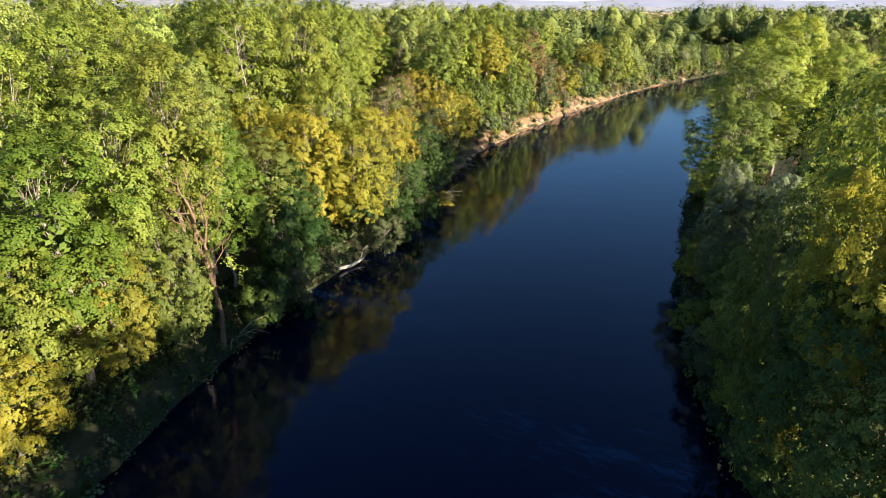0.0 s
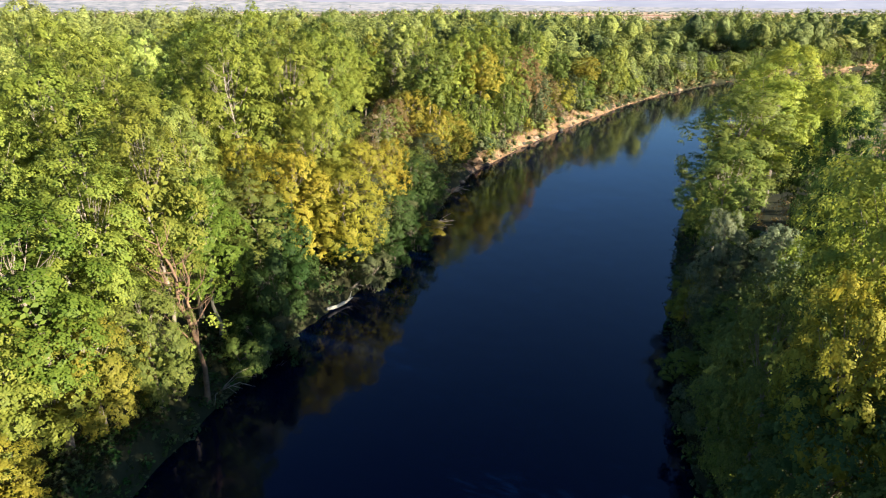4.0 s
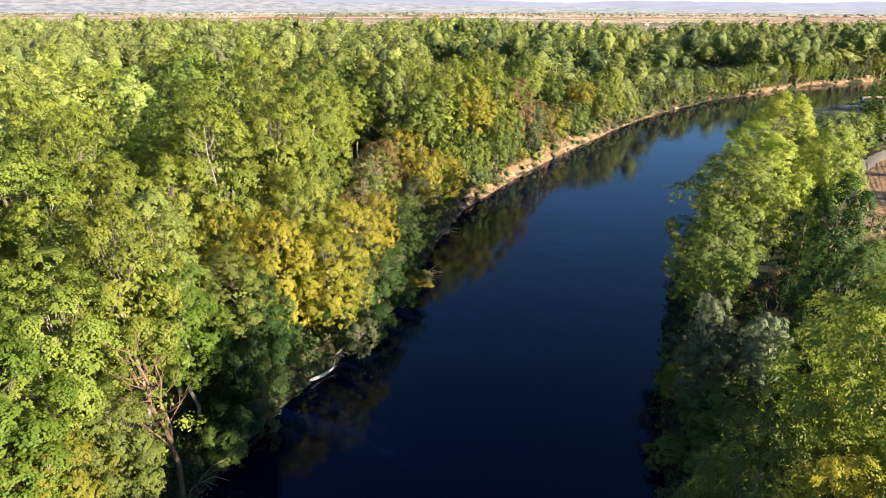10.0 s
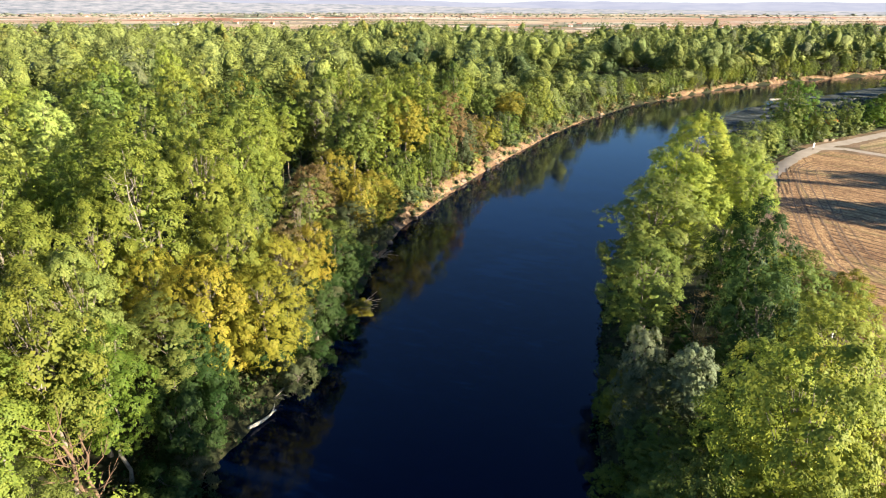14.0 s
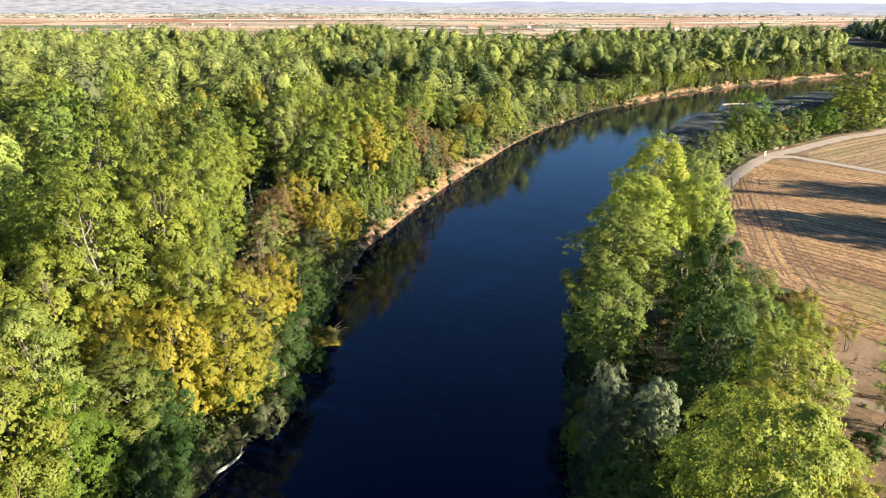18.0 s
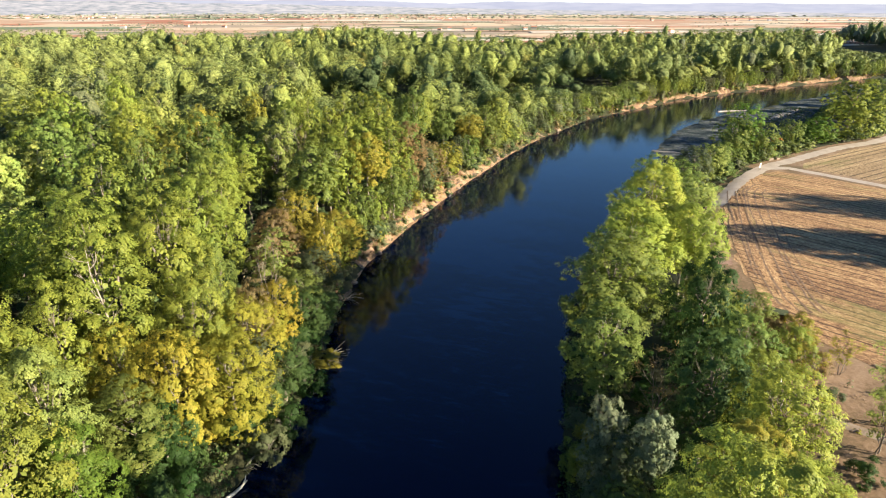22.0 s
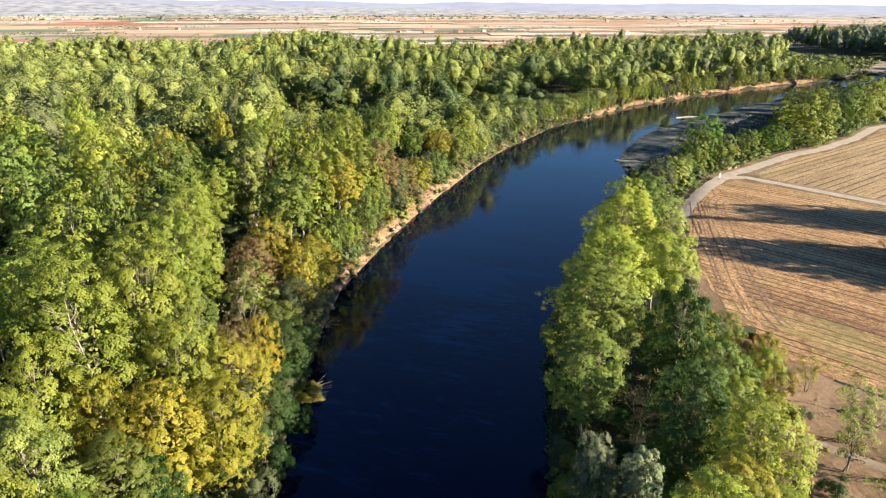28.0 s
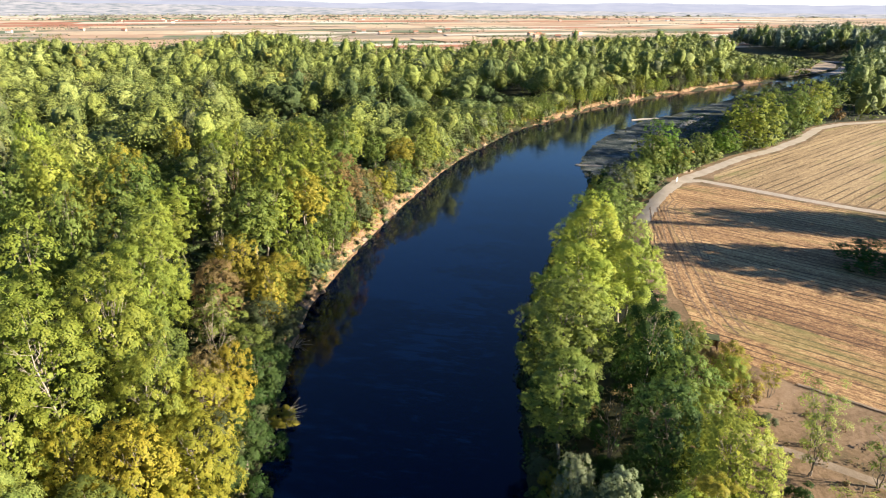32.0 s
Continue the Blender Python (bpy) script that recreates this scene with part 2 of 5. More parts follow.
FIELD_FAR = field_material("far_stubble", radians(68), 2.6, [(0.40, (0.10, 0.065, 0.035)), (0.48, (0.25, 0.165, 0.085)), (0.58, (0.46, 0.33, 0.18))], (0.19, 0.185, 0.06), 0.95)


def tinted(name, colour, emit=0.0):
    m, nt, p = material(name)
    c = ramp(nt, noise_of(nt, 0.02, 5.0, 0.6, position(nt)), [(0.3, tuple(v * 0.78 for v in colour)), (0.7, tuple(min(1, v * 1.18) for v in colour))])
    nt.links.new(c, p.inputs["Base Color"])
    p.inputs["Roughness"].default_value = 0.95
    p.inputs["Specular IOR Level"].default_value = 0.1
    return m


# ---- mesh helpers ----
def mesh_object(name, verts, faces, mat, parent=None, label="", smooth=False):
    me = bpy.data.meshes.new(name)
    me.from_pydata(verts, [], faces)
    me.materials.append(mat)
    if smooth:
        me.polygons.foreach_set("use_smooth", [True] * len(me.polygons))
    me.update()
    ob = new(name, me)
    ob.parent = parent
    return tagged(ob, label) if label else ob


def quads_mesh(name, corners, mat, tint=None):
    """One mesh of loose leaf quads from an array (n, 8, 3) of four corners and their normals; tint: a colour a quad."""
    n = len(corners)
    normals, corners = corners[:, 4:].reshape(-1, 3), corners[:, :4]
    me = bpy.data.meshes.new(name)
    me.vertices.add(n * 4)
    me.vertices.foreach_set("co", np.ascontiguousarray(corners, dtype=np.float32).ravel())
    me.loops.add(n * 4)
    me.loops.foreach_set("vertex_index", np.arange(n * 4, dtype=np.int32))
    me.polygons.add(n)
    me.polygons.foreach_set("loop_start", np.arange(0, n * 4, 4, dtype=np.int32))
    if tint is not None:
        a = me.attributes.new("tint", 'FLOAT_COLOR', 'FACE')
        a.data.foreach_set("color", np.ascontiguousarray(tint, dtype=np.float32).ravel())
    me.materials.append(mat)
    me.polygons.foreach_set("use_smooth", np.ones(n, dtype=bool))
    soft = me.attributes.new("custom_normal", 'FLOAT_VECTOR', 'POINT')
    soft.data.foreach_set("vector", np.ascontiguousarray(normals, dtype=np.float32).ravel())
    me.update(calc_edges=True)
    return me


def tube(verts, faces, path, radii, sides):
    """Adds a tapered tube along path to the lists."""
    base = len(verts)
    for k, (p, r) in enumerate(zip(path, radii)):
        a, b = path[max(k - 1, 0)], path[min(k + 1, len(path) - 1)]
        d = (Vector(b) - Vector(a)).normalized()
        u = d.orthogonal().normalized() if k == 0 else (u - d * u.dot(d)).normalized()
        w = d.cross(u)
        for s in range(sides):
            ang = 2 * math.pi * s / sides
            verts.append(tuple(Vector(p) + (u * math.cos(ang) + w * math.sin(ang)) * r))
    for k in range(len(path) - 1):
        for s in range(sides):
            a, b = base + k * sides + s, base + k * sides + (s + 1) % sides
            faces.append((a, b, b + sides, a + sides))
    faces.append(tuple(base + (len(path) - 1) * sides + s for s in range(sides)))


# ---- plan: shores and levels ----
LEFT = np.array([(-30, -160), (-24, -20), (-22, 15), (-21.2, 28.5), (-19.3, 38), (-16.8, 48), (-15.1, 53.7), (-12.6, 59), (-9.4, 65.5), (-5.4, 74),
                 (-2.1, 85), (0.3, 97), (2.5, 107), (7, 122), (13, 133), (20, 146), (29, 161), (41, 180), (52, 196), (62, 211), (82, 237), (97, 252),
                 (117, 274), (140, 290), (163, 306), (190, 325), (220, 340), (270, 362), (328, 384), (385, 400), (425, 412), (461, 424), (522, 455),
                 (560, 485), (575, 520), (572, 560), (560, 610), (540, 680), (500, 780)], float)
RIGHT = np.array([(12, -160), (16, -20), (17.5, 15), (18, 30), (18.6, 38), (21.5, 49), (26, 63), (30.6, 75), (38, 92), (50, 112), (67, 134), (84, 154),
                  (99.5, 173), (107, 188), (115, 207.5), (128, 226), (145, 244), (168, 264), (188, 277), (216, 291), (250, 311), (291, 330), (348, 358),
                  (394, 378), (445, 390), (520, 418), (585, 450), (620, 490), (634, 530), (628, 580), (614, 640), (598, 700), (560, 800)], float)
INLAND = np.array([(99.5, 173), (106, 166), (116, 174), (128, 181), (140, 190), (153, 197), (170, 206), (190, 225), (215, 250), (245, 276), (280, 306), (291, 330)], float)
RIVER = np.vstack([LEFT, RIGHT[::-1]])
BAR = np.vstack([RIGHT[12:22], INLAND[::-1][1:-1]])


def inside(poly, x, y):
    r = np.zeros(x.shape, bool)
    j = len(poly) - 1
    for i in range(len(poly)):
        (xi, yi), (xj, yj) = poly[i], poly[j]
        if yi != yj:
            r ^= ((yi > y) != (yj > y)) & (x < (xj - xi) * (y - yi) / (yj - yi) + xi)
        j = i
    return r


def distance(line, x, y):
    best = np.full(x.shape, 1e9)
    for (ax, ay), (bx, by) in zip(line[:-1], line[1:]):
        dx, dy = bx - ax, by - ay
        s = np.clip(((x - ax) * dx + (y - ay) * dy) / (dx * dx + dy * dy), 0, 1)
        best = np.minimum(best, np.hypot(x - ax - s * dx, y - ay - s * dy))
    return best


def side(x, y):
    """Signed shore distances: to the left shore, to the right shore, and the masks of river and bar."""
    return distance(LEFT, x, y), distance(RIGHT, x, y), distance(INLAND, x, y), inside(RIVER, x, y), inside(BAR, x, y)


def smooth(v):
    v = np.clip(v, 0, 1)
    return v * v * (3 - 2 * v)


def wave_noise(x, y, s):
    return (np.sin(x * s + 1.3) * np.cos(y * s * 1.13 + 0.4) + 0.6 * np.sin(x * s * 2.3 + y * s * 1.7) + 0.4 * np.cos(y * s * 3.9 - x * s * 2.9)) / 2


def level(x, y):
    """The height of the ground."""
    x, y = np.asarray(x, float), np.asarray(y, float)
    dl, dr, di, wet, bar = side(x, y)
    d = np.minimum(dl, dr)
    is_left = dl < dr
    bank = 0.1 + smooth(d / 2.0) * 1.9 + smooth((d - 4) / 20) * 0.5 + 0.15 * wave_noise(x, y, 0.35)
    right = -0.05 + smooth(np.minimum(dr, di) / 3.5) * 1.7 + smooth((dr - 9) / 14) * 1.85 + 0.06 * wave_noise(x, y, 0.3) * (1 - 0.85 * smooth((dr - 9) / 14))
    z = np.where(is_left, bank, right)
    z = np.where(wet, -0.25 - np.minimum(1.6, d * 0.25), z)
    pools = 0.05 + 0.07 * wave_noise(x, y, 0.16) + 0.05 * wave_noise(x, y, 0.5) + 0.012 * np.minimum(dr, 10) - 0.10 * smooth((x - 165) / 30) * smooth((wave_noise(x, y, 0.09) - 0.1) / 0.4)
    return np.where(bar, pools, z)


def ground_at(x, y):
    return float(level(np.array([x]), np.array([y]))[0])


def graded(dense_from, dense_to, step, low, high):
    """Grid lines, even between the dense limits and growing outside them."""
    out = list(np.arange(dense_from, dense_to + step, step))
    s, v = step, out[-1]
    while v < high:
        s *= 1.07
        v += s
        out.append(v)
    s, v = step, out[0]
    while v > low:
        s *= 1.07
        v -= s
        out.insert(0, v)
    return np.array(out)


gx, gy = graded(-40, 130, 1.6, -5200, 5200), graded(10, 215, 1.6, -700, 5200)
mx, my = np.meshgrid(gx, gy)
mz = level(mx, my)
nx, ny = len(gx), len(gy)
ids = np.arange(nx * ny).reshape(ny, nx)
ground_faces = np.stack([ids[:-1, :-1], ids[:-1, 1:], ids[1:, 1:], ids[1:, :-1]], -1).reshape(-1, 4)
ground = mesh_object("ground", np.stack([mx, my, mz], -1).reshape(-1, 3).tolist(), ground_faces.tolist(), GROUND, smooth=True)
tagged(ground, "brown leaf-littered woodland ground running out to farmland", "ground", kind="structure")

wx, wy = np.linspace(-120, 900, 60), np.linspace(-200, 720, 60)
ids = np.arange(3600).reshape(60, 60)
water_faces = np.stack([ids[:-1, :-1], ids[:-1, 1:], ids[1:, 1:], ids[1:, :-1]], -1).reshape(-1, 4)
wxx, wyy = np.meshgrid(wx, wy)
water = mesh_object("water", np.stack([wxx, wyy, 0 * wxx], -1).reshape(-1, 3).tolist(), water_faces.tolist(), WATER)
tagged(water, "calm dark navy river water with faint ripples", "water", kind="structure")


def along(line, step):
    """Points and leftward normals at even steps along a polyline."""
    line = np.asarray(line, float)
    seg = np.hypot(*np.diff(line, axis=0).T)
    s = np.concatenate([[0], np.cumsum(seg)])
    t = np.arange(0, s[-1], step)
    p = np.stack([np.interp(t, s, line[:, 0]), np.interp(t, s, line[:, 1])], 1)
    d = np.gradient(p, axis=0)
    d /= np.linalg.norm(d, axis=1)[:, None]
    return p, np.stack([-d[:, 1], d[:, 0]], 1)


def sheet(name, poly, z, mat, step, label, category):
    """A land parcel: a clipped grid draped over the ground."""
    poly = np.asarray(poly, float)
    bm = bmesh.new()
    f = bm.faces.new([bm.verts.new((x, y, 0)) for x, y in poly])
    (x0, y0), (x1, y1) = poly.min(0), poly.max(0)
    for axis, lo, hi in ((0, x0, x1), (1, y0, y1)):
        for v in np.arange(lo + step, hi, step):
            co, no = ((v, 0, 0), (1, 0, 0)) if axis == 0 else ((0, v, 0), (0, 1, 0))
            bmesh.ops.bisect_plane(bm, geom=bm.verts[:] + bm.edges[:] + bm.faces[:], plane_co=co, plane_no=no)
    xs, ys = np.array([v.co.x for v in bm.verts]), np.array([v.co.y for v in bm.verts])
    for v, h in zip(bm.verts, level(xs, ys)):
        v.co.z = h + z
    me = bpy.data.meshes.new(name)
    bm.normal_update()
    for face in bm.faces:
        if face.normal.z < 0:
            face.normal_flip()
    bm.to_mesh(me)
    bm.free()
    me.materials.append(mat)
    return tagged(new(name, me), label, category, kind="structure")


def strip(name, line, width, z, mat, label, category, step=1.5, ragged=0.25, taper=0):
    """A band along a line, draped over the ground."""
    p, n = along(line, step)
    rnd = np.random.RandomState(len(p))
    w = width / 2 * (1 + ragged * (rnd.rand(len(p), 2) - 0.5))
    if taper:
        w *= np.sqrt(np.clip((len(p) - np.arange(len(p))) / taper, 0.004, 1))[:, None]
    rows = []
    for f in (-1.0, -0.5, 0.0, 0.5, 1.0):
        q = p + n * (w[:, :1] if f > 0 else w[:, 1:]) * f
        h = level(q[:, 0], q[:, 1]) + z - min(0.05, 0.02 * width) * abs(f)
        rows.append(np.column_stack([q, h]))
    v = np.stack(rows, 1)
    k = np.arange(len(p) * 5).reshape(len(p), 5)
    f = np.stack([k[:-1, :-1], k[:-1, 1:], k[1:, 1:], k[1:, :-1]], -1).reshape(-1, 4)[:, ::-1]
    ob = mesh_object(name, v.reshape(-1, 3).tolist(), f.tolist(), mat, smooth=True)
    return tagged(ob, label, category, kind="structure")


# ---- fields and tracks beside the river ----
TRACK_LINE = [(93, 138), (98, 142.5), (111, 155), (125.6, 166), (134, 171), (139.3, 172.8), (151, 178.5), (171, 188), (190, 194), (218, 207), (246, 224), (265, 229), (330, 228)]
CROSS_LINE = [(126, 167), (134.6, 166), (140, 156), (147, 143), (154, 131), (160, 123), (190, 78), (230, 20)]
LOWER_LINE = [(47, 70), (54, 62.5), (59, 56.5), (62.5, 52), (66, 47), (74, 36), (90, 12), (120, -40)]
sheet("field_margin", [(60, 80), (66, 92), (74, 108), (83, 124), (93, 142.5), (108, 158), (124, 170.5), (150, 183), (171, 192.5), (190, 198.5), (218, 211.5), (246, 228.5), (265, 233), (365, 232), (365, 10), (130, -36), (66, 66)],
      0.03, VERGE, 6.0, "dry grassy margin round the stubble fields", "grass")
sheet("field_1", [(98.5, 140), (88, 125), (79, 109), (68.5, 86), (67.5, 80), (71, 68.6), (77.2, 58.9), (100, 22), (130, -30), (240, -30), (226, 20), (186, 78), (156, 123), (150, 131),
                  (143, 143), (136, 155), (129, 163), (122, 161), (110, 151)], 0.06, FIELD, 4.0, "harvested stubble field with straw-coloured rows and green regrowth", "field")
strip("headland", [(117, 156.5), (106, 147), (96, 131), (87, 115), (79, 100), (73.5, 88), (72, 82)], 9.5, 0.075, HEADLAND, "field headland of trampled straw stubble", "field", ragged=0.3, taper=14)
RUTS = [(117, 156.5), (106, 147), (96, 131), (87, 115), (79, 100), (73.5, 88), (72, 82)]
for off, wide, first, last in ((-2.8, 0.26, 5, 26), (-1.4, 0.28, 5, 40), (0.3, 0.34, 3, 40), (1.7, 0.34, 2, 40), (3.4, 0.28, 3, 38), (4.8, 0.28, 3, 34), (6.4, 0.2, 8, 28)):
    p, n = along(RUTS, 3.0)
    wob = 0.35 * np.sin(np.arange(len(p)) * 0.21 + round(off / 3) * 3)[:, None] + 0.06 * np.sin(np.arange(len(p)) * 0.9 + off)[:, None]
    strip("wheel_rut", (p + n * (off + wob))[first:last], wide, 0.09, RUT_EARTH, "brown wheel rut curving along the stubble field edge", "rut", 0.7, 1.7)
sheet("field_2", [(143, 170), (152, 175), (172, 184), (191, 190.5), (219, 203.5), (247, 220.5), (266, 225.5), (360, 222), (360, 20), (236, 20), (194, 78), (164, 123), (158, 131), (151, 143), (144, 156), (139, 165)],
      0.06, FIELD_FAR, 6.0, "pale straw stubble field with long curved rows", "field")
strip("track", TRACK_LINE, 3.9, 0.09, TRACK, "pale gravel farm track curving along the riverside trees", "track")
strip("track_end", [(95, 140), (89, 133), (83, 123), (77, 112), (72, 102)], 3.0, 0.07, RED_EARTH, "reddish earth track fading out along the field edge", "track")
strip("cross_track", CROSS_LINE, 3.2, 0.10, TRACK, "pale gravel farm track between two stubble fields", "track")
sheet("verge", [(40, 40), (44, 60), (50, 72), (62, 84), (66, 80.5), (70, 68), (76, 58.5), (99, 21), (110, -30), (60, -30), (48, 10)], 0.05, VERGE, 4.0, "dry brown grass verge with bare patches", "grass")
strip("lower_track", LOWER_LINE, 2.2, 0.08, DIRT, "worn dirt track through dry brown grass", "track")
# ridge between verge and stubble; the dark strip beside it paints its shaded side
strip("ridge", [(71.6, 68.2), (77.7, 58.9), (100.5, 22)], 0.5, 0.17, DIRT, "raised pale earth ridge along the field edge", "ridge", 0.8, 0.9)
strip("furrow", [(71.0, 68.2), (77.2, 58.9), (100, 22)], 0.22, 0.075, RIDGE_SHADE, "dark strip painted as the shaded side of the field-edge ridge", "furrow")
bar = sheet("gravel_bar", BAR, 0.03, PEBBLES, 3.0, "flat grey gravel bar with shallow pools beside the river", "gravel")


def spit(name, line, width, label):
    p, n = along(line, 0.8)
    rnd = random.Random(len(p))
    v, f = [], []
    for k, ((x, y), (a, b)) in enumerate(zip(p, n)):
        taper = math.sin(math.pi * (k + 0.6) / (len(p) + 0.4)) ** 0.5
        for s, h in ((-1, -0.35), (-0.55, 0.28), (0.1, 0.42), (0.6, 0.26), (1, -0.35)):
            w = width / 2 * taper * s * rnd.uniform(0.8, 1.2)
            v.append((x + a * w, y + b * w, h * rnd.uniform(0.8, 1.2)))
    for k in range(len(p) - 1):
        for s in range(4):
            i = k * 5 + s
            f.append((i, i + 5, i + 6, i + 1))
    return tagged(mesh_object(name, v, f, SAND, smooth=True), label, "sand", kind="structure")


spit("sand_spit", [(114, 208.5), (118, 206), (123, 203), (129, 199.5)], 3.6, "pale sandy spit reaching into the river")
spit("sand_bank", [(189, 284), (196, 285.5), (206, 284.5)], 2.6, "pale sand at the tip of the gravel bar")
spit("gravel_bank", [(198, 259), (208, 266), (220, 275), (232, 283)], 7.0, "pale dry gravel on the bar")
spit("sand_beach", [(470, 425), (505, 440), (540, 462), (565, 487)], 16.0, "pale brown sand along the far bend")
spit("far_gravel", [(574, 560), (590, 545), (606, 520), (612, 495)], 18.0, "pale gravel bank in the far bend")


sheet("sand_flat", [(412, 409), (462, 426), (522, 457), (556, 486), (570, 520), (556, 515), (535, 490), (500, 464), (455, 443), (420, 428)], 0.12, BROWN_SAND, 8.0, "flat brown sand inside the far bend", "sand")


def eroded_bank(name, line, height, seed, label):
    """A steep bare bank with slumped blocks."""
    p, n = along(line, 0.9)
    v, f = [], []
    for k, ((x, y), (a, b)) in enumerate(zip(p, n)):
        swell = max(0.3, 0.65 + 1.0 * noise.noise((x * 0.08, y * 0.08, seed)) + 0.7 * noise.noise((x * 0.45, y * 0.45, seed)))
        for s, h in ((-0.7, -0.4), (0.0, 0.12), (0.4, 0.5), (0.65, 0.95), (0.9, 1.5), (1.2, 1.95), (1.9, 2.2), (2.8, 1.9)):
            j = noise.noise((x * 0.5, y * 0.5, h * 2 + seed)) * 0.9 + noise.noise((x * 0.13, y * 0.13, seed)) * 1.6
            v.append((x + a * (s * 1.35 + j * 0.6), y + b * (s * 1.35 + j * 0.6), h * height / 1.9 * swell + j * 0.25))
    for k in range(len(p) - 1):
        for s in range(7):
            i = k * 8 + s
            f.append((i + 1, i + 9, i + 8, i))
    return tagged(mesh_object(name, v, f, SOIL), label, "riverbank", kind="structure")


for name, line in (("bank_slope_1", LEFT[13:19]), ("bank_slope_2", LEFT[23:30])):
    p, n = along(line, 1.5)
    strip(name, p + n * 1.6, 2.8, 0.2, SOIL, "sloping bare brown earth above the river", "riverbank", 1.5, 0.7)
eroded_bank("river_bank_1", LEFT[12:22], 2.3, 3.1, "steep eroded bank of bare tan earth at the water's edge")
eroded_bank("river_bank_2", LEFT[21:24], 1.0, 7.7, "low sandy earth bank under the trees")
eroded_bank("river_bank_3", LEFT[23:30], 2.4, 5.2, "pale bare earth bank along the far bend")


# ---- trees ----
def leaf_quads(rnd, centres, outward, size, spread, own=0.5):
    """Folded diamond leaves round the centres, facing outward with a spread."""
    n = len(centres)
    nrm = outward + rnd.normal(0, spread, (n, 3))
    nrm[:, 2] += 0.25
    nrm /= np.linalg.norm(nrm, axis=1)[:, None]
    ax = np.cross(nrm, rnd.normal(0, 1, (n, 3)))
    ax /= np.linalg.norm(ax, axis=1)[:, None]
    bx = np.cross(nrm, ax)
    s = size * rnd.uniform(0.65, 1.35, (n, 1))
    fold = nrm * s * 0.12
    soft = outward / (np.linalg.norm(outward, axis=1)[:, None] + 1e-6) * 0.8 + nrm * own
    soft /= np.linalg.norm(soft, axis=1)[:, None]
    return np.stack([centres - ax * s * 0.55, centres - bx * s * 0.36 + fold, centres + ax * s * 0.55, centres + bx * s * 0.36 + fold, soft, soft, soft, soft], 1)


def unit_dirs(rnd, n, lift=0.25):
    d = rnd.normal(0, 1, (n, 3))
    d[:, 2] += lift
    return d / np.linalg.norm(d, axis=1)[:, None]


FORMS = {"poplar": (0.62, 0.37, 0.12), "dome": (0.52, 0.46, 0.0), "crest": (0.71, 0.27, 0.0)}   # middle, half height, taper to the top


def lobes_of(rnd, form, count):
    """Lobes (x, y, z, radius) of a crown one metre high and one metre in radius, by the tree's form."""
    out = []
    for k in range(count):
        a = k * 2.39996 + rnd.uniform(-0.4, 0.4)
        if form in FORMS:
            mid, half, taper = FORMS[form]
            s = 1 - 2 * (k + 0.5) / count
            c = math.sqrt(1 - s * s) * (1 - taper * max(0.0, s))
            deep = rnd.uniform(0.58, 0.88)
            out.append((c * math.cos(a) * deep, c * math.sin(a) * deep, mid + half * s * rnd.uniform(0.74, 0.96), rnd.uniform(0.22, 0.42)))
            continue
        if form == "vee":
            u = 0.30 + 0.66 * (k + rnd.rand()) / count
            r = (0.12 + 0.75 * u) * rnd.uniform(0.6, 1.0)
            rad = 0.16 + 0.14 * u
            top = min(u, 0.93)
        else:
            u = 0.12 + 0.72 * rnd.rand()
            r = math.sqrt(max(0.05, 1 - u * u)) * rnd.uniform(0.2, 0.85)
            rad = rnd.uniform(0.24, 0.42)
            top = u
        out.append((r * math.cos(a), r * math.sin(a), top, rad))
    return np.array(out)


def lobe_axis(x, y, u, rise):
    """The way a leafy spray grows: outward from the crown and up."""
    a = np.array([x, y, (u - 0.5) * 0.9 + rise])
    return a / (np.linalg.norm(a) + 1e-6)


def crown_points(rnd, lobes, height, radius, clusters, leaves, cluster_size, body=0.3, rise=0.45, stretch=0.45):
    """Leaf centres and their outward ways, in tufts on the upper shells of pointed sprays."""
    pts, outs = [], []
    for x, y, u, rad in lobes:
        c = np.array([x * radius, y * radius, u * height])
        rr = rad * radius
        away = lobe_axis(x, y, u, rise)
        d = unit_dirs(rnd, clusters * 2, 0.2)
        d = d[np.argsort(-(d @ away + rnd.uniform(0, 0.9, len(d))))[:clusters]]
        lift = d @ away
        form = d * (1 - 0.22 * np.clip(lift, 0, 1))[:, None] + away * (stretch * lift)[:, None]
        shell = c + form * rr * rnd.uniform(0.80, 1.06, (len(d), 1))
        way = d + away * 0.25
        for s, o in zip(shell, way):
            q = unit_dirs(rnd, leaves, 0.0)
            pts.append(s + q * cluster_size * rnd.uniform(0.2, 1.0, (leaves, 1)) * np.array([1, 1, 0.75]))
            outs.append(o * (1 - 0.5 * body) + away * body + q * 0.3)
    pts, outs = np.concatenate(pts), np.concatenate(outs)
    pts[:, 2] = np.clip(pts[:, 2], 0.3, height * 1.03)
    return pts, outs


def inner_leaves(rnd, height, radius, form, count, leaf):
    """The leaves inside a crown, which close the view through it."""
    mid, half, taper = FORMS[form]
    d = unit_dirs(rnd, count, 0.0)
    q = d * rnd.uniform(0.30, 0.58, (count, 1)) * np.array([radius, radius, height * half])
    q[:, 2] += height * mid
    return leaf_quads(rnd, q, d, leaf, 0.25)


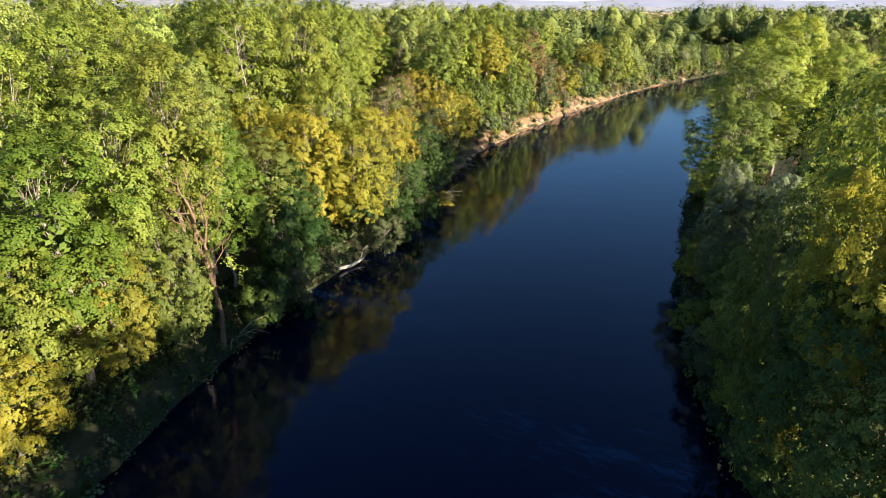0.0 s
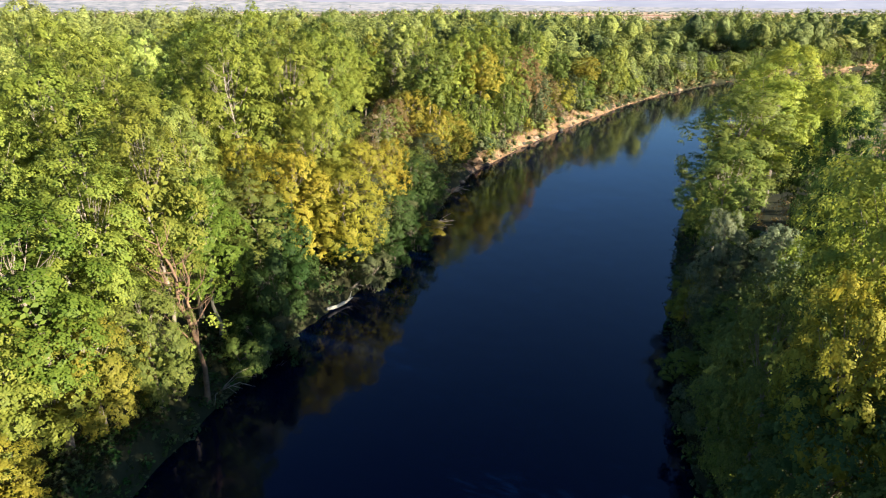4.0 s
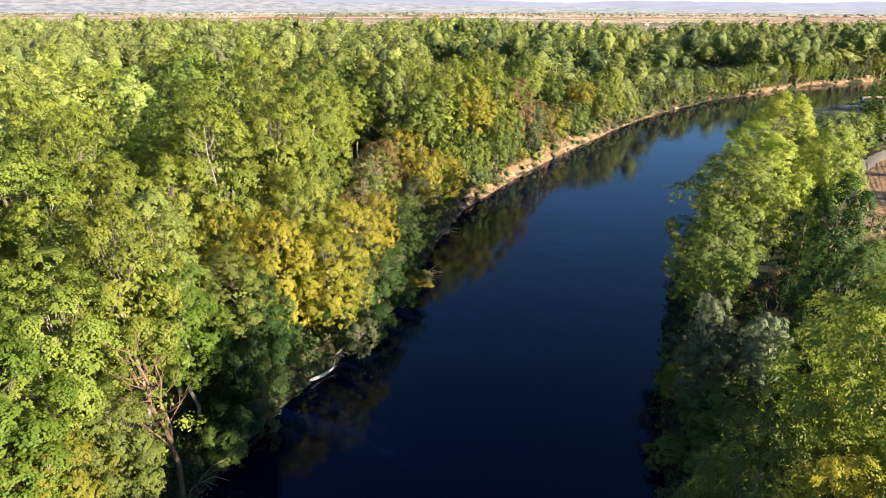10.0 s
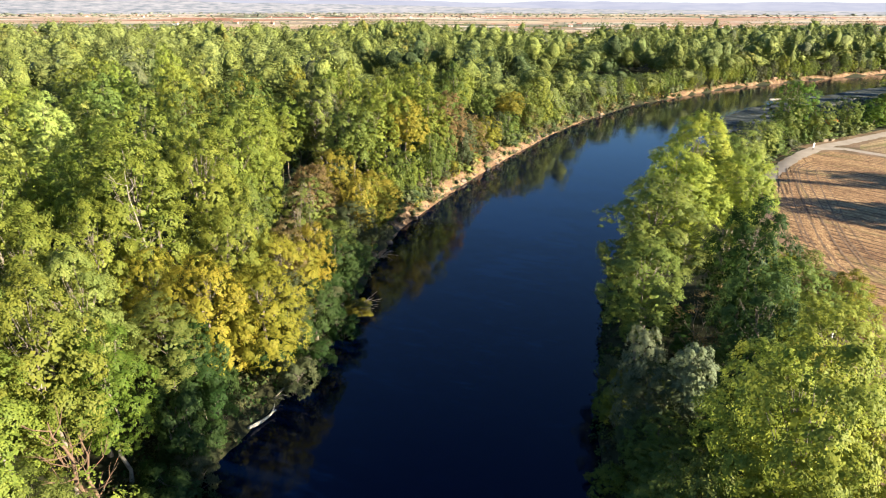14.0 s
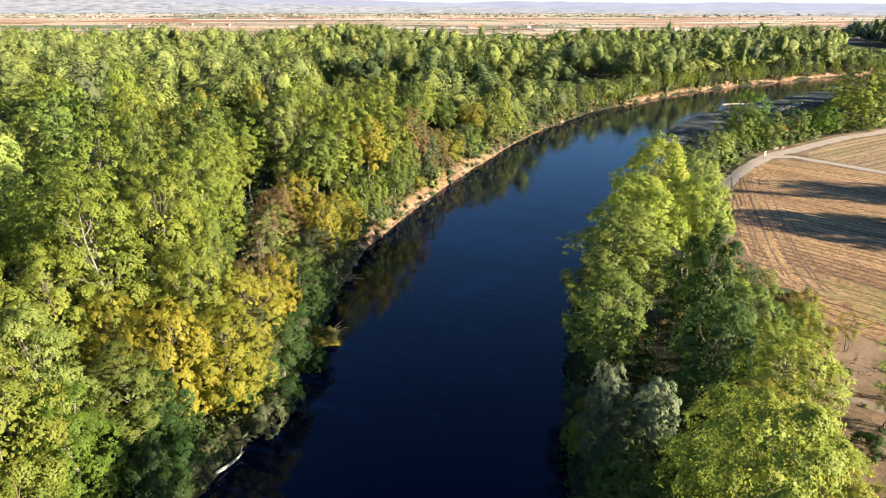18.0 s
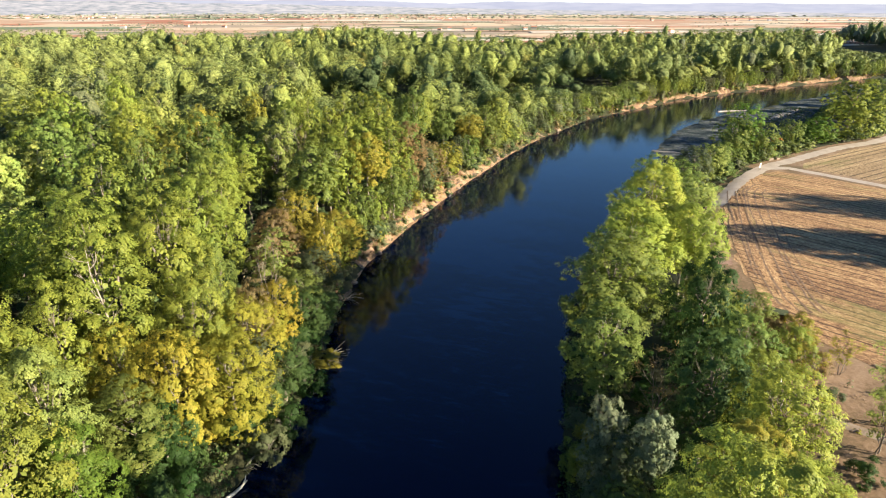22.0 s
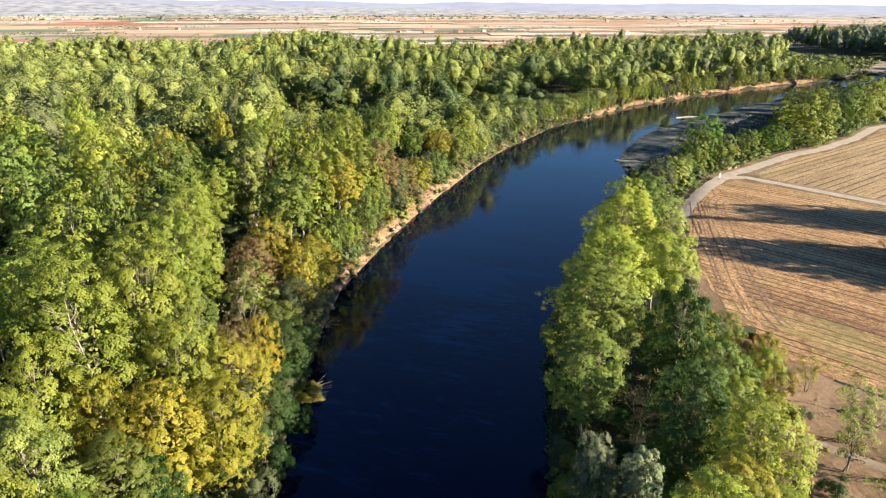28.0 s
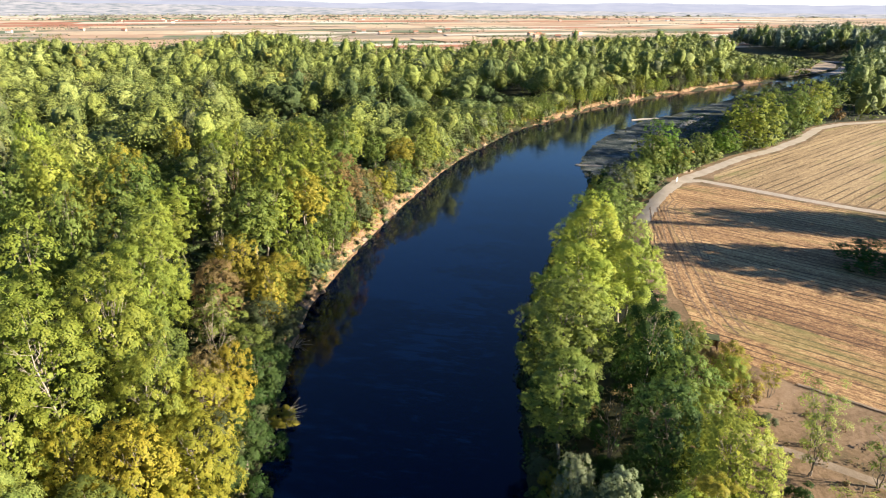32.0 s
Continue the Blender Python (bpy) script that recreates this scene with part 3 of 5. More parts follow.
def trunk_mesh(name, rnd, lobes, height, radius, mat, girth, limbs, multi=1, sides=8):
    verts, faces = [], []
    for stem in range(multi):
        a = stem * 2 * math.pi / max(multi, 1) + 0.7
        off = 0.0 if multi == 1 else 0.35 * radius
        top = 0.86 if multi == 1 else 0.7
        path, radii = [], []
        for k in range(8):
            u = k / 7
            w = girth * 1.6
            path.append((off * u * math.cos(a) + rnd.uniform(-w, w) * (0 < k), off * u * math.sin(a) + rnd.uniform(-w, w) * (0 < k), -0.5 + u * (top * height + 0.5)))
            radii.append(girth / math.sqrt(multi) * ((1 - u) ** 0.75 * 0.92 + 0.08) * (1.35 if k == 0 else 1))
        tube(verts, faces, path, radii, sides)
        mine = [l for k, l in enumerate(lobes) if k % multi == stem][:limbs]
        for x, y, u, rad in mine:
            tip = Vector((x * radius, y * radius, u * height))
            s = max(0.12, min(0.8, (u - 0.25 * rnd.uniform(0.5, 1.0)) / top))
            i = s * 7
            lo = int(min(6, i))
            base = Vector(path[lo]).lerp(Vector(path[lo + 1]), i - lo)
            mid = base.lerp(tip, 0.5) + Vector((rnd.uniform(-0.3, 0.3), rnd.uniform(-0.3, 0.3), -0.08 * (tip - base).length))
            r0 = max(0.035, radii[lo] * 0.42)
            tube(verts, faces, [base, mid, tip], [r0, r0 * 0.62, r0 * 0.2], 5)
            for _ in range(2):
                d = Vector((rnd.uniform(-1, 1), rnd.uniform(-1, 1), rnd.uniform(0.1, 1))).normalized()
                tube(verts, faces, [mid, mid.lerp(tip, 0.4) + d * rad * radius * 0.4, tip.lerp(mid, 0.35) + d * rad * radius * 0.45], [r0 * 0.5, r0 * 0.3, r0 * 0.1], 4)
    me = bpy.data.meshes.new(name)
    me.from_pydata(verts, [], faces)
    me.materials.append(mat)
    me.polygons.foreach_set("use_smooth", [True] * len(me.polygons))
    me.update()
    return me


def species(form, height, radius, lobe_count, clusters, leaves, leaf, cluster_size, bark, girth, seed, limbs=8, multi=1, spread=0.26):
    rnd = np.random.RandomState(seed)
    lobes = lobes_of(rnd, form, lobe_count)
    trunk = trunk_mesh("trunk", rnd, lobes, height, radius, bark, girth, limbs, multi)
    pts, outs = crown_points(rnd, lobes, height, radius, clusters, leaves, cluster_size)
    quads = leaf_quads(rnd, pts, outs, leaf, spread)
    if form in FORMS and clusters > 9:
        quads = np.concatenate([quads, inner_leaves(rnd, height, radius, form, int(95 / max(leaf, 0.2)), max(leaf, 0.2) * 2.4)])
    return {"trunk": trunk, "crown": quads_mesh("crown", quads, LEAF), "height": height, "radius": radius}


KINDS = {
    "crest_near": [species("crest", 12, 2.4, 26, 28, 14, 0.16, 0.30, BARK, 0.14, 15, 8)],
    "poplar_near": [species("crest" if k == 2 else "poplar", 22, 4.6, 36, 40, 18, 0.185, 0.40, PALE_BARK if k == 1 else BARK, 0.26, 10 + k, 10) for k in range(5)],
    "poplar_mid": [species("poplar" if k % 3 == 1 else "crest", 22, 4.6, 28, 26, 11, 0.30, 0.42, BARK, 0.24, 20 + k, 4) for k in range(6)],
    "dome_near": [species("dome", 14, 5.0, 38, 38, 18, 0.185, 0.40, BARK, 0.28, 30 + k, 10) for k in range(5)],
    "dome_mid": [species("dome", 14, 5.0, 30, 24, 11, 0.30, 0.42, BARK, 0.26, 40 + k, 4) for k in range(5)],
    "vee": [species("vee", 22, 4.2, 44, 28, 12, 0.30, 0.40, PALE_BARK, 0.26, 50, 18, 3)],
    "shrub_near": [species("shrub", 4.5, 2.6, 14, 26, 18, 0.16, 0.36, BARK, 0.10, 60 + k, 8, 3, 0.4) for k in range(4)],
    "shrub_mid": [species("shrub", 4.5, 2.6, 10, 14, 10, 0.30, 0.42, BARK, 0.10, 70 + k, 4, 2, 0.4) for k in range(3)],
    "thin": [species("vee", 9, 2.6, 16, 14, 8, 0.17, 0.42, BARK, 0.11, 80 + k, 9, 2) for k in range(2)],
    "bare": [species("dome", 9, 2.6, 14, 6, 10, 0.18, 0.45, BARK, 0.11, 90, 14, 3)],
    "snag": [species("poplar", 14, 2.6, 12, 6, 8, 0.22, 0.45, BROWN_BARK, 0.20, 91, 7, 1)],
}
TINTS = {
    # some tints carry light: sunny for sunlit crowns, dark, deep and grey-green for shade
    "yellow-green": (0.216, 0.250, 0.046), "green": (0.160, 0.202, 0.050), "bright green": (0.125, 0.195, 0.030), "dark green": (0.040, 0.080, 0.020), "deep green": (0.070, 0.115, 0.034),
    "golden yellow": (0.325, 0.288, 0.042), "olive yellow": (0.275, 0.25, 0.042), "orange-brown": (0.34, 0.17, 0.040), "silvery green": (0.175, 0.21, 0.125), "hazy blue-green": (0.13, 0.17, 0.135),
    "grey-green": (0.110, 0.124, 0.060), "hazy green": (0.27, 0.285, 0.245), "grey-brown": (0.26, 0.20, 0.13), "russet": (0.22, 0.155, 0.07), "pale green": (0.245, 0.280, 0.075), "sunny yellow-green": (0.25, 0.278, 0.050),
}
NOUN = {"crest": ("willow_tree", "small {} willow tree, {}", "tree"), "poplar": ("poplar_tree", "tall {} poplar, {}", "tree"), "dome": ("broadleaf_tree", "rounded {} broadleaf tree, {}", "tree"),
        "vee": ("forked_tree", "sparse {} forked tree, {}", "tree"), "shrub": ("shrub", "leafy {} shrub, {}", "shrub"),
        "thin": ("sapling", "thin open sapling with sparse {} leaves, {}", "tree"), "bare": ("half_bare_tree", "half-bare {} tree, {}", "tree"), "snag": ("half_dead_tree", "half-dead {} tree with bare upper limbs, {}", "tree")}
planted = []
tree_rnd = random.Random(5)


def plant(kind, x, y, height, radius, tint, where, group, variant=None, lean=(0, 0), z=None):
    """One tree or shrub: an Empty at its foot with a trunk and a crown."""
    options = KINDS[kind]
    s = options[tree_rnd.randrange(len(options)) if variant is None else variant % len(options)]
    noun, text, category = NOUN[kind.split("_")[0]]
    root = new(noun)
    zz = ground_at(x, y) - 0.05 if z is None else z
    root.matrix_basis = pose(x, y, max(zz, -0.6), lean[0], lean[1], tree_rnd.uniform(0, 360)) @ Matrix.Diagonal((radius / s["radius"], radius / s["radius"], height / s["height"], 1))
    tagged(root, text.format(tint, where), category, group)
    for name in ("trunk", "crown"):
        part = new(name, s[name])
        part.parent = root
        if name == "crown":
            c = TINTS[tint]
            # tint scaled by bank and place, in place of how strongly the sun lights it
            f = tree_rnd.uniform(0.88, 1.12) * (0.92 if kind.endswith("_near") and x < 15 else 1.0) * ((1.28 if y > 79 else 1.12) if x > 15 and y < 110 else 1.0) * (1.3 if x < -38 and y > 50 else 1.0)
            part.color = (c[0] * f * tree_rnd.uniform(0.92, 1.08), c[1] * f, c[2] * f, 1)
    planted.append((x, y, radius))
    return root


LEFT_WOOD, RIGHT_WOOD = "trees of the left-bank wood", "trees of the right bank"
IN_WOOD, ON_BANK, BY_FIELD, BY_TRACK = "standing in dense riverside woodland", "growing on the river bank", "beside the stubble field", "beside the gravel track"

# the trees that stand out, by species, place, height and spread
for kind, x, y, h, r, tint in (
        ("dome_near", -27.0, 34.5, 12.0, 4.6, "yellow-green"), ("dome_near", -28.5, 27.0, 10.5, 4.6, "yellow-green"), ("dome_near", -25.2, 29.5, 7.0, 3.0, "golden yellow"),
        ("dome_near", -23.4, 38.6, 9.8, 3.5, "olive yellow"), ("dome_near", -20.6, 41.6, 10.6, 3.1, "green"), ("poplar_near", -23.4, 42.4, 20.0, 4.2, "yellow-green"),
        ("poplar_near", -24.8, 36.8, 18.0, 4.6, "bright green"), ("poplar_near", -22.0, 48.8, 22.0, 4.0, "yellow-green"), ("poplar_near", -29.0, 52.5, 22.0, 4.4, "yellow-green"), ("poplar_near", -33.0, 46.0, 23.0, 5.4, "yellow-green"),
        ("snag", -18.3, 44.6, 15.0, 3.2, "yellow-green"), ("poplar_near", -19.6, 52.6, 16.0, 3.3, "bright green"), ("poplar_near", -22.8, 56.6, 20.5, 3.9, "pale green"), ("poplar_near", -27.8, 60.3, 22.5, 4.4, "yellow-green"),
        ("poplar_near", -33.7, 57.5, 25.0, 4.9, "yellow-green"), ("poplar_near", -33.1, 66.0, 25.5, 5.1, "yellow-green"), ("poplar_near", -40.4, 71.0, 27.0, 5.6, "yellow-green"),
        ("poplar_near", -41.0, 60.0, 26.0, 5.4, "pale green"), ("poplar_near", -39.0, 50.5, 25.5, 5.4, "pale green"), ("poplar_near", -24.0, 76.0, 26.5, 6.4, "yellow-green"),
        ("poplar_near", -18.5, 83.0, 26.0, 5.9, "yellow-green"), ("poplar_near", -28.5, 81.0, 26.5, 5.6, "yellow-green"), ("poplar_near", -17.0, 91.0, 25.5, 5.6, "yellow-green"),
        ("dome_near", -21.8, 70.5, 14.6, 3.4, "golden yellow"), ("dome_near", -15.5, 68.0, 14.5, 4.6, "golden yellow"), ("dome_near", -10.4, 70.0, 12.5, 4.6, "golden yellow"),
        ("dome_near", -9.6, 78.5, 13.6, 4.6, "golden yellow"), ("dome_near", -5.6, 77.5, 8.5, 3.0, "deep green"), ("dome_near", -9.5, 85.0, 12.5, 2.6, "russet"),
        ("dome_near", -6.6, 86.5, 11.5, 3.1, "golden yellow"), ("dome_near", -3.2, 89.5, 8.5, 3.6, "deep green"), ("bare", -8.6, 95.2, 15.5, 3.0, "grey-brown"),
        # low growth by the water, its dark tints standing in for shade
        ("poplar_near", -18.5, 62.5, 13.0, 3.8, "green"), ("dome_near", -16.5, 64.0, 9.5, 3.4, "dark green"), ("shrub_near", -15.5, 55.5, 8.5, 3.2, "deep green"),
        ("shrub_near", -15.0, 64.8, 7.0, 2.6, "deep green"), ("shrub_near", -15.4, 50.5, 6.0, 2.8, "deep green"), ("shrub_near", -14.6, 57.4, 4.0, 2.2, "deep green"), ("shrub_near", -7.4, 67.6, 5.0, 2.8, "grey-green"),
        ("shrub_near", -5.2, 72.0, 4.6, 2.6, "dark green"), ("shrub_near", -14.6, 54.2, 4.6, 2.5, "grey-green"), ("shrub_near", -16.6, 49.0, 4.0, 2.4, "green"), ("shrub_near", -2.6, 80.0, 4.6, 2.6, "dark green"), ("shrub_near", -0.4, 87.6, 1.9, 3.0, "olive yellow"), ("dome_near", -15.0, 86.0, 18.0, 4.1, "green"),
        ("dome_near", -14.5, 76.0, 17.5, 4.6, "yellow-green"), ("poplar_near", -15.5, 99.0, 25.5, 5.4, "yellow-green"), ("poplar_mid", -31.0, 102.0, 26.5, 5.9, "yellow-green"),
        ("poplar_mid", -19.5, 106.5, 26.0, 5.9, "green"), ("dome_near", -8.5, 112.0, 13.5, 5.1, "russet"), ("dome_near", -5.6, 123.6, 13.4, 4.6, "olive yellow"),
        ("dome_near", -1.8, 104.5, 9.0, 4.1, "grey-green"), ("dome_near", -4.0, 97.0, 8.5, 3.8, "green"), ("vee", -9.2, 145.0, 24.5, 4.8, "pale green"), ("snag", -4.6, 150.0, 22.0, 2.0, "grey-brown"), ("shrub_mid", 28.8, 167.0, 4.6, 2.2, "orange-brown"),
        ("poplar_mid", -1.5, 127.0, 21.5, 5.4, "green"), ("poplar_mid", 3.0, 133.0, 22.0, 5.1, "yellow-green"), ("poplar_mid", 9.5, 139.0, 21.0, 4.6, "olive yellow"),
        ("poplar_mid", 15.5, 149.0, 22.0, 4.6, "yellow-green"), ("dome_near", 2.0, 121.0, 10.0, 4.6, "olive yellow"), ("poplar_mid", 10.0, 150.0, 24.0, 5.1, "yellow-green"),
        ("dome_mid", 27.5, 170.0, 12.5, 5.4, "russet"), ("dome_mid", 34.5, 178.5, 10.0, 4.6, "olive yellow"), ("poplar_mid", 21.0, 158.0, 20.0, 4.4, "russet"),
        ("dome_mid", 51.5, 203.0, 16.0, 6.4, "green"), ("dome_mid", 58.0, 214.0, 16.5, 6.1, "yellow-green"), ("dome_mid", 66.0, 224.0, 10.0, 5.1, "yellow-green")):
    where = ON_BANK if distance(LEFT, np.array([x]), np.array([y]))[0] < 6 else IN_WOOD
    plant(kind, x, y, h, r if r < 5 else r * 0.87, tint, where, LEFT_WOOD)
for kind, x, y, h, r, tint, where in (
        # the first dome's deep green paints in the shade it stands in
        ("dome_near", 19.4, 25.4, 14.6, 4.2, "deep green", ON_BANK), ("dome_near", 19.4, 20.0, 13.4, 3.8, "green", ON_BANK), ("dome_near", 19.8, 32.4, 16.8, 3.2, "green", ON_BANK), ("poplar_near", 24.8, 32.2, 24.2, 4.0, "sunny yellow-green", ON_BANK), ("poplar_near", 28.6, 39.6, 18.6, 4.0, "sunny yellow-green", ON_BANK), ("dome_near", 27.5, 29.5, 12.0, 4.2, "bright green", ON_BANK),
        ("poplar_near", 33.4, 43.0, 16.0, 3.6, "olive yellow", ON_BANK), ("dome_near", 31.0, 34.0, 10.5, 3.6, "yellow-green", ON_BANK),
        ("dome_near", 22.8, 40.0, 7.0, 3.2, "green", ON_BANK), ("dome_near", 35.5, 37.0, 12.0, 4.4, "olive yellow", BY_FIELD), ("dome_near", 38.0, 42.0, 11.0, 4.4, "yellow-green", BY_FIELD),
        ("dome_near", 25.5, 44.5, 6.8, 3.4, "green", ON_BANK), ("dome_near", 33.0, 48.0, 7.0, 3.2, "deep green", ON_BANK), ("dome_near", 26.6, 51.6, 9.6, 3.2, "grey-green", ON_BANK), ("dome_near", 26.2, 53.4, 12.4, 2.4, "silvery green", ON_BANK),
        ("crest_near", 29.4, 50.8, 12.4, 2.1, "silvery green", ON_BANK), ("shrub_near", 33.0, 62.0, 3.6, 2.8, "dark green", ON_BANK), ("shrub_near", 36.0, 57.0, 3.2, 2.8, "dark green", ON_BANK), ("dome_near", 26.0, 48.5, 7.0, 3.0, "green", ON_BANK), ("dome_near", 38.8, 56.5, 15.5, 4.4, "deep green", BY_FIELD),
        ("dome_near", 41.5, 50.0, 14.5, 4.8, "sunny yellow-green", BY_FIELD), ("dome_near", 45.5, 57.5, 11.0, 3.9, "yellow-green", BY_FIELD), ("dome_near", 46.0, 70.0, 17.5, 4.8, "dark green", BY_FIELD),
        ("dome_near", 47.5, 63.5, 12.0, 4.1, "green", BY_FIELD), ("poplar_near", 36.0, 74.5, 20.0, 6.2, "green", ON_BANK), ("poplar_near", 31.6, 66.4, 16.0, 4.2, "green", ON_BANK),
        ("poplar_near", 42.0, 82.0, 22.5, 6.0, "sunny yellow-green", ON_BANK), ("poplar_near", 49.8, 92.0, 24.5, 6.0, "sunny yellow-green", ON_BANK), ("poplar_near", 54.0, 99.5, 23.5, 5.1, "sunny yellow-green", ON_BANK),
        ("poplar_near", 58.0, 94.0, 20.5, 4.1, "pale green", BY_FIELD), ("poplar_near", 52.0, 84.0, 20.0, 4.6, "yellow-green", BY_FIELD), ("bare", 38.0, 64.5, 11.0, 3.2, "russet", ON_BANK),
        ("dome_near", 50.5, 77.0, 13.0, 3.9, "green", BY_FIELD), ("shrub_near", 55.0, 76.0, 7.0, 3.0, "yellow-green", BY_FIELD), ("shrub_near", 57.5, 71.0, 6.5, 2.8, "russet", BY_FIELD),
        ("shrub_near", 62.5, 85.0, 3.6, 2.2, "olive yellow", BY_FIELD), ("dome_near", 62.0, 72.0, 6.5, 2.6, "olive yellow", BY_FIELD), ("thin", 65.0, 67.0, 6.0, 2.2, "olive yellow", BY_FIELD), ("dome_near", 58.5, 68.5, 7.0, 2.8, "yellow-green", BY_FIELD), ("shrub_near", 61.0, 67.0, 4.0, 2.4, "russet", BY_FIELD), ("shrub_near", 59.0, 62.0, 2.4, 1.8, "grey-green", BY_TRACK), ("shrub_near", 63.5, 74.5, 3.6, 2.2, "olive yellow", BY_FIELD), ("dome_near", 60.0, 78.0, 7.0, 2.8, "green", BY_FIELD), ("thin", 57.0, 63.5, 7.5, 2.2, "olive yellow", BY_TRACK), ("thin", 62.0, 57.0, 10.0, 3.2, "pale green", BY_TRACK),
        ("thin", 57.5, 53.0, 9.0, 3.0, "pale green", BY_TRACK), ("thin", 63.5, 49.0, 8.5, 3.2, "pale green", BY_TRACK), ("shrub_near", 53.0, 50.0, 2.6, 1.8, "dark green", BY_TRACK),
        # the dark shrubs here and above are added to imitate the hollow's deep shade
        ("thin", 52.0, 44.0, 7.0, 2.6, "pale green", BY_TRACK), ("shrub_near", 33.5, 57.0, 4.0, 2.4, "grey-green", ON_BANK), ("shrub_near", 36.0, 61.5, 3.4, 2.6, "dark green", ON_BANK), ("shrub_near", 34.0, 60.5, 3.2, 2.4, "dark green", ON_BANK), ("shrub_near", 38.5, 68.0, 3.6, 2.6, "dark green", ON_BANK),
        ("shrub_near", 35.5, 53.5, 3.2, 2.4, "dark green", ON_BANK), ("shrub_near", 33.0, 47.0, 3.4, 2.4, "dark green", ON_BANK), ("shrub_near", 41.0, 75.0, 3.6, 2.6, "dark green", ON_BANK), ("shrub_near", 34.0, 50.0, 4.0, 2.2, "olive yellow", ON_BANK),
        # along the track and the gravel bar
        ("dome_mid", 66.0, 116.0, 8.6, 4.2, "green", BY_TRACK), ("dome_mid", 74.0, 127.0, 9.2, 4.4, "green", BY_TRACK), ("shrub_mid", 80.0, 126.0, 4.5, 2.4, "russet", BY_TRACK),
        ("dome_mid", 84.0, 139.0, 9.7, 4.9, "green", BY_TRACK), ("dome_mid", 91.0, 150.0, 9.7, 4.9, "green", BY_TRACK), ("dome_mid", 98.0, 156.5, 11.3, 4.7, "grey-green", BY_TRACK),
        ("dome_mid", 105.0, 160.0, 10.8, 4.7, "pale green", BY_TRACK), ("dome_mid", 112.0, 166.0, 9.7, 4.7, "green", BY_TRACK), ("dome_mid", 121.0, 174.0, 14.6, 6.0, "green", BY_TRACK),
        ("dome_mid", 127.5, 179.0, 17.8, 6.0, "bright green", BY_TRACK), ("dome_mid", 131.0, 175.0, 11.9, 5.2, "green", BY_TRACK), ("shrub_mid", 139.0, 183.0, 6.5, 3.2, "dark green", BY_TRACK),
        ("shrub_mid", 147.0, 189.0, 5.0, 2.8, "orange-brown", BY_TRACK), ("dome_mid", 152.5, 189.0, 9.7, 4.2, "green", BY_TRACK), ("dome_mid", 164.0, 191.5, 10.3, 5.5, "bright green", BY_TRACK),
        ("dome_mid", 181.0, 197.0, 21.1, 10.1, "yellow-green", BY_TRACK), ("shrub_mid", 170.0, 203.0, 7.0, 4.5, "dark green", BY_TRACK), ("dome_mid", 204.0, 210.0, 14.0, 6.0, "green", BY_TRACK),
        ("dome_mid", 222.0, 217.0, 20.0, 7.8, "green", BY_TRACK), ("dome_mid", 240.0, 226.0, 21.1, 8.4, "yellow-green", BY_TRACK), ("dome_mid", 232.0, 240.0, 16.2, 6.7, "green", BY_TRACK),
        ("dome_mid", 258.0, 236.0, 18.4, 6.7, "green", BY_TRACK), ("shrub_mid", 268.0, 234.5, 8.0, 3.4, "russet", BY_TRACK), ("dome_mid", 276.0, 246.0, 19.4, 7.3, "green", BY_TRACK),
        ("dome_mid", 212.0, 229.0, 13.0, 6.5, "dark green", BY_TRACK), ("dome_mid", 119.0, 97.0, 6.6, 5.5, "dark green", BY_FIELD), ("dome_mid", 125.5, 92.0, 6.2, 5.0, "dark green", BY_FIELD)):
    plant(kind, x, y, h, r, tint, where, RIGHT_WOOD)
# an autumn crown above its green neighbours on the near right bank
plant("poplar_near", 19.0, 25.4, 20.2, 2.6, "golden yellow", ON_BANK, RIGHT_WOOD, 2)
plant("crest_near", 21.2, 24.0, 19.2, 2.1, "golden yellow", ON_BANK, RIGHT_WOOD)
# the row beyond the field, whose long shade lies across the stubble
# (across the sun's way, towards the sun, height, spread)
for across, toward, h, r in ((147, 78, 21.5, 5.2), (142.5, 79, 21.5, 5.2), (138, 84, 19, 5.2), (134, 92, 18.5, 5.5), (130, 102, 17.5, 5.5), (149.5, 84, 20, 4.0), (145, 88, 21, 5.5),
                             (140.5, 90, 20, 5.5), (136, 98, 19, 5.5), (148, 95, 21, 5.0), (143, 99, 20, 5.5), (132, 108, 18, 5.5), (139, 106, 19, 5.5),
                             (176, 89, 20, 4.6), (172, 92, 19.5, 5.2), (168, 96, 19, 5.0), (179, 96, 19.5, 4.6), (165, 103, 18, 4.6), (174, 99, 20, 5.5), (170, 102, 20, 5.5), (166, 110, 19, 5.0), (165.6, 78, 22, 1.6)):
    sun_x, sun_y = math.sin(SUN_AZ), math.cos(SUN_AZ)
    plant("dome_mid" if r > 2 else "poplar_mid", across * -sun_y + toward * sun_x, across * sun_x + toward * sun_y, h, r, "green", BY_FIELD, "trees across the stubble field")

# the wood behind, filled in round them
BIG_FIELD = np.array([(60, 84), (66, 80), (70, 68), (40, 40), (48, 10), (60, -40), (420, -40), (420, 224), (265, 232), (246, 228), (218, 211), (190, 198), (171, 192), (151, 182), (134, 174), (120, 166), (98, 147), (85, 128)], float)
EDGE = np.array([(-900, 660), (-420, 690), (-193, 697), (-55, 650), (-20, 760), (10, 830), (42, 880), (75, 760), (105, 640), (145, 585), (233, 620), (352, 668), (446, 650), (520, 690), (589, 725), (792, 786), (985, 796), (1300, 800)], float)
wood_rnd = np.random.RandomState(11)


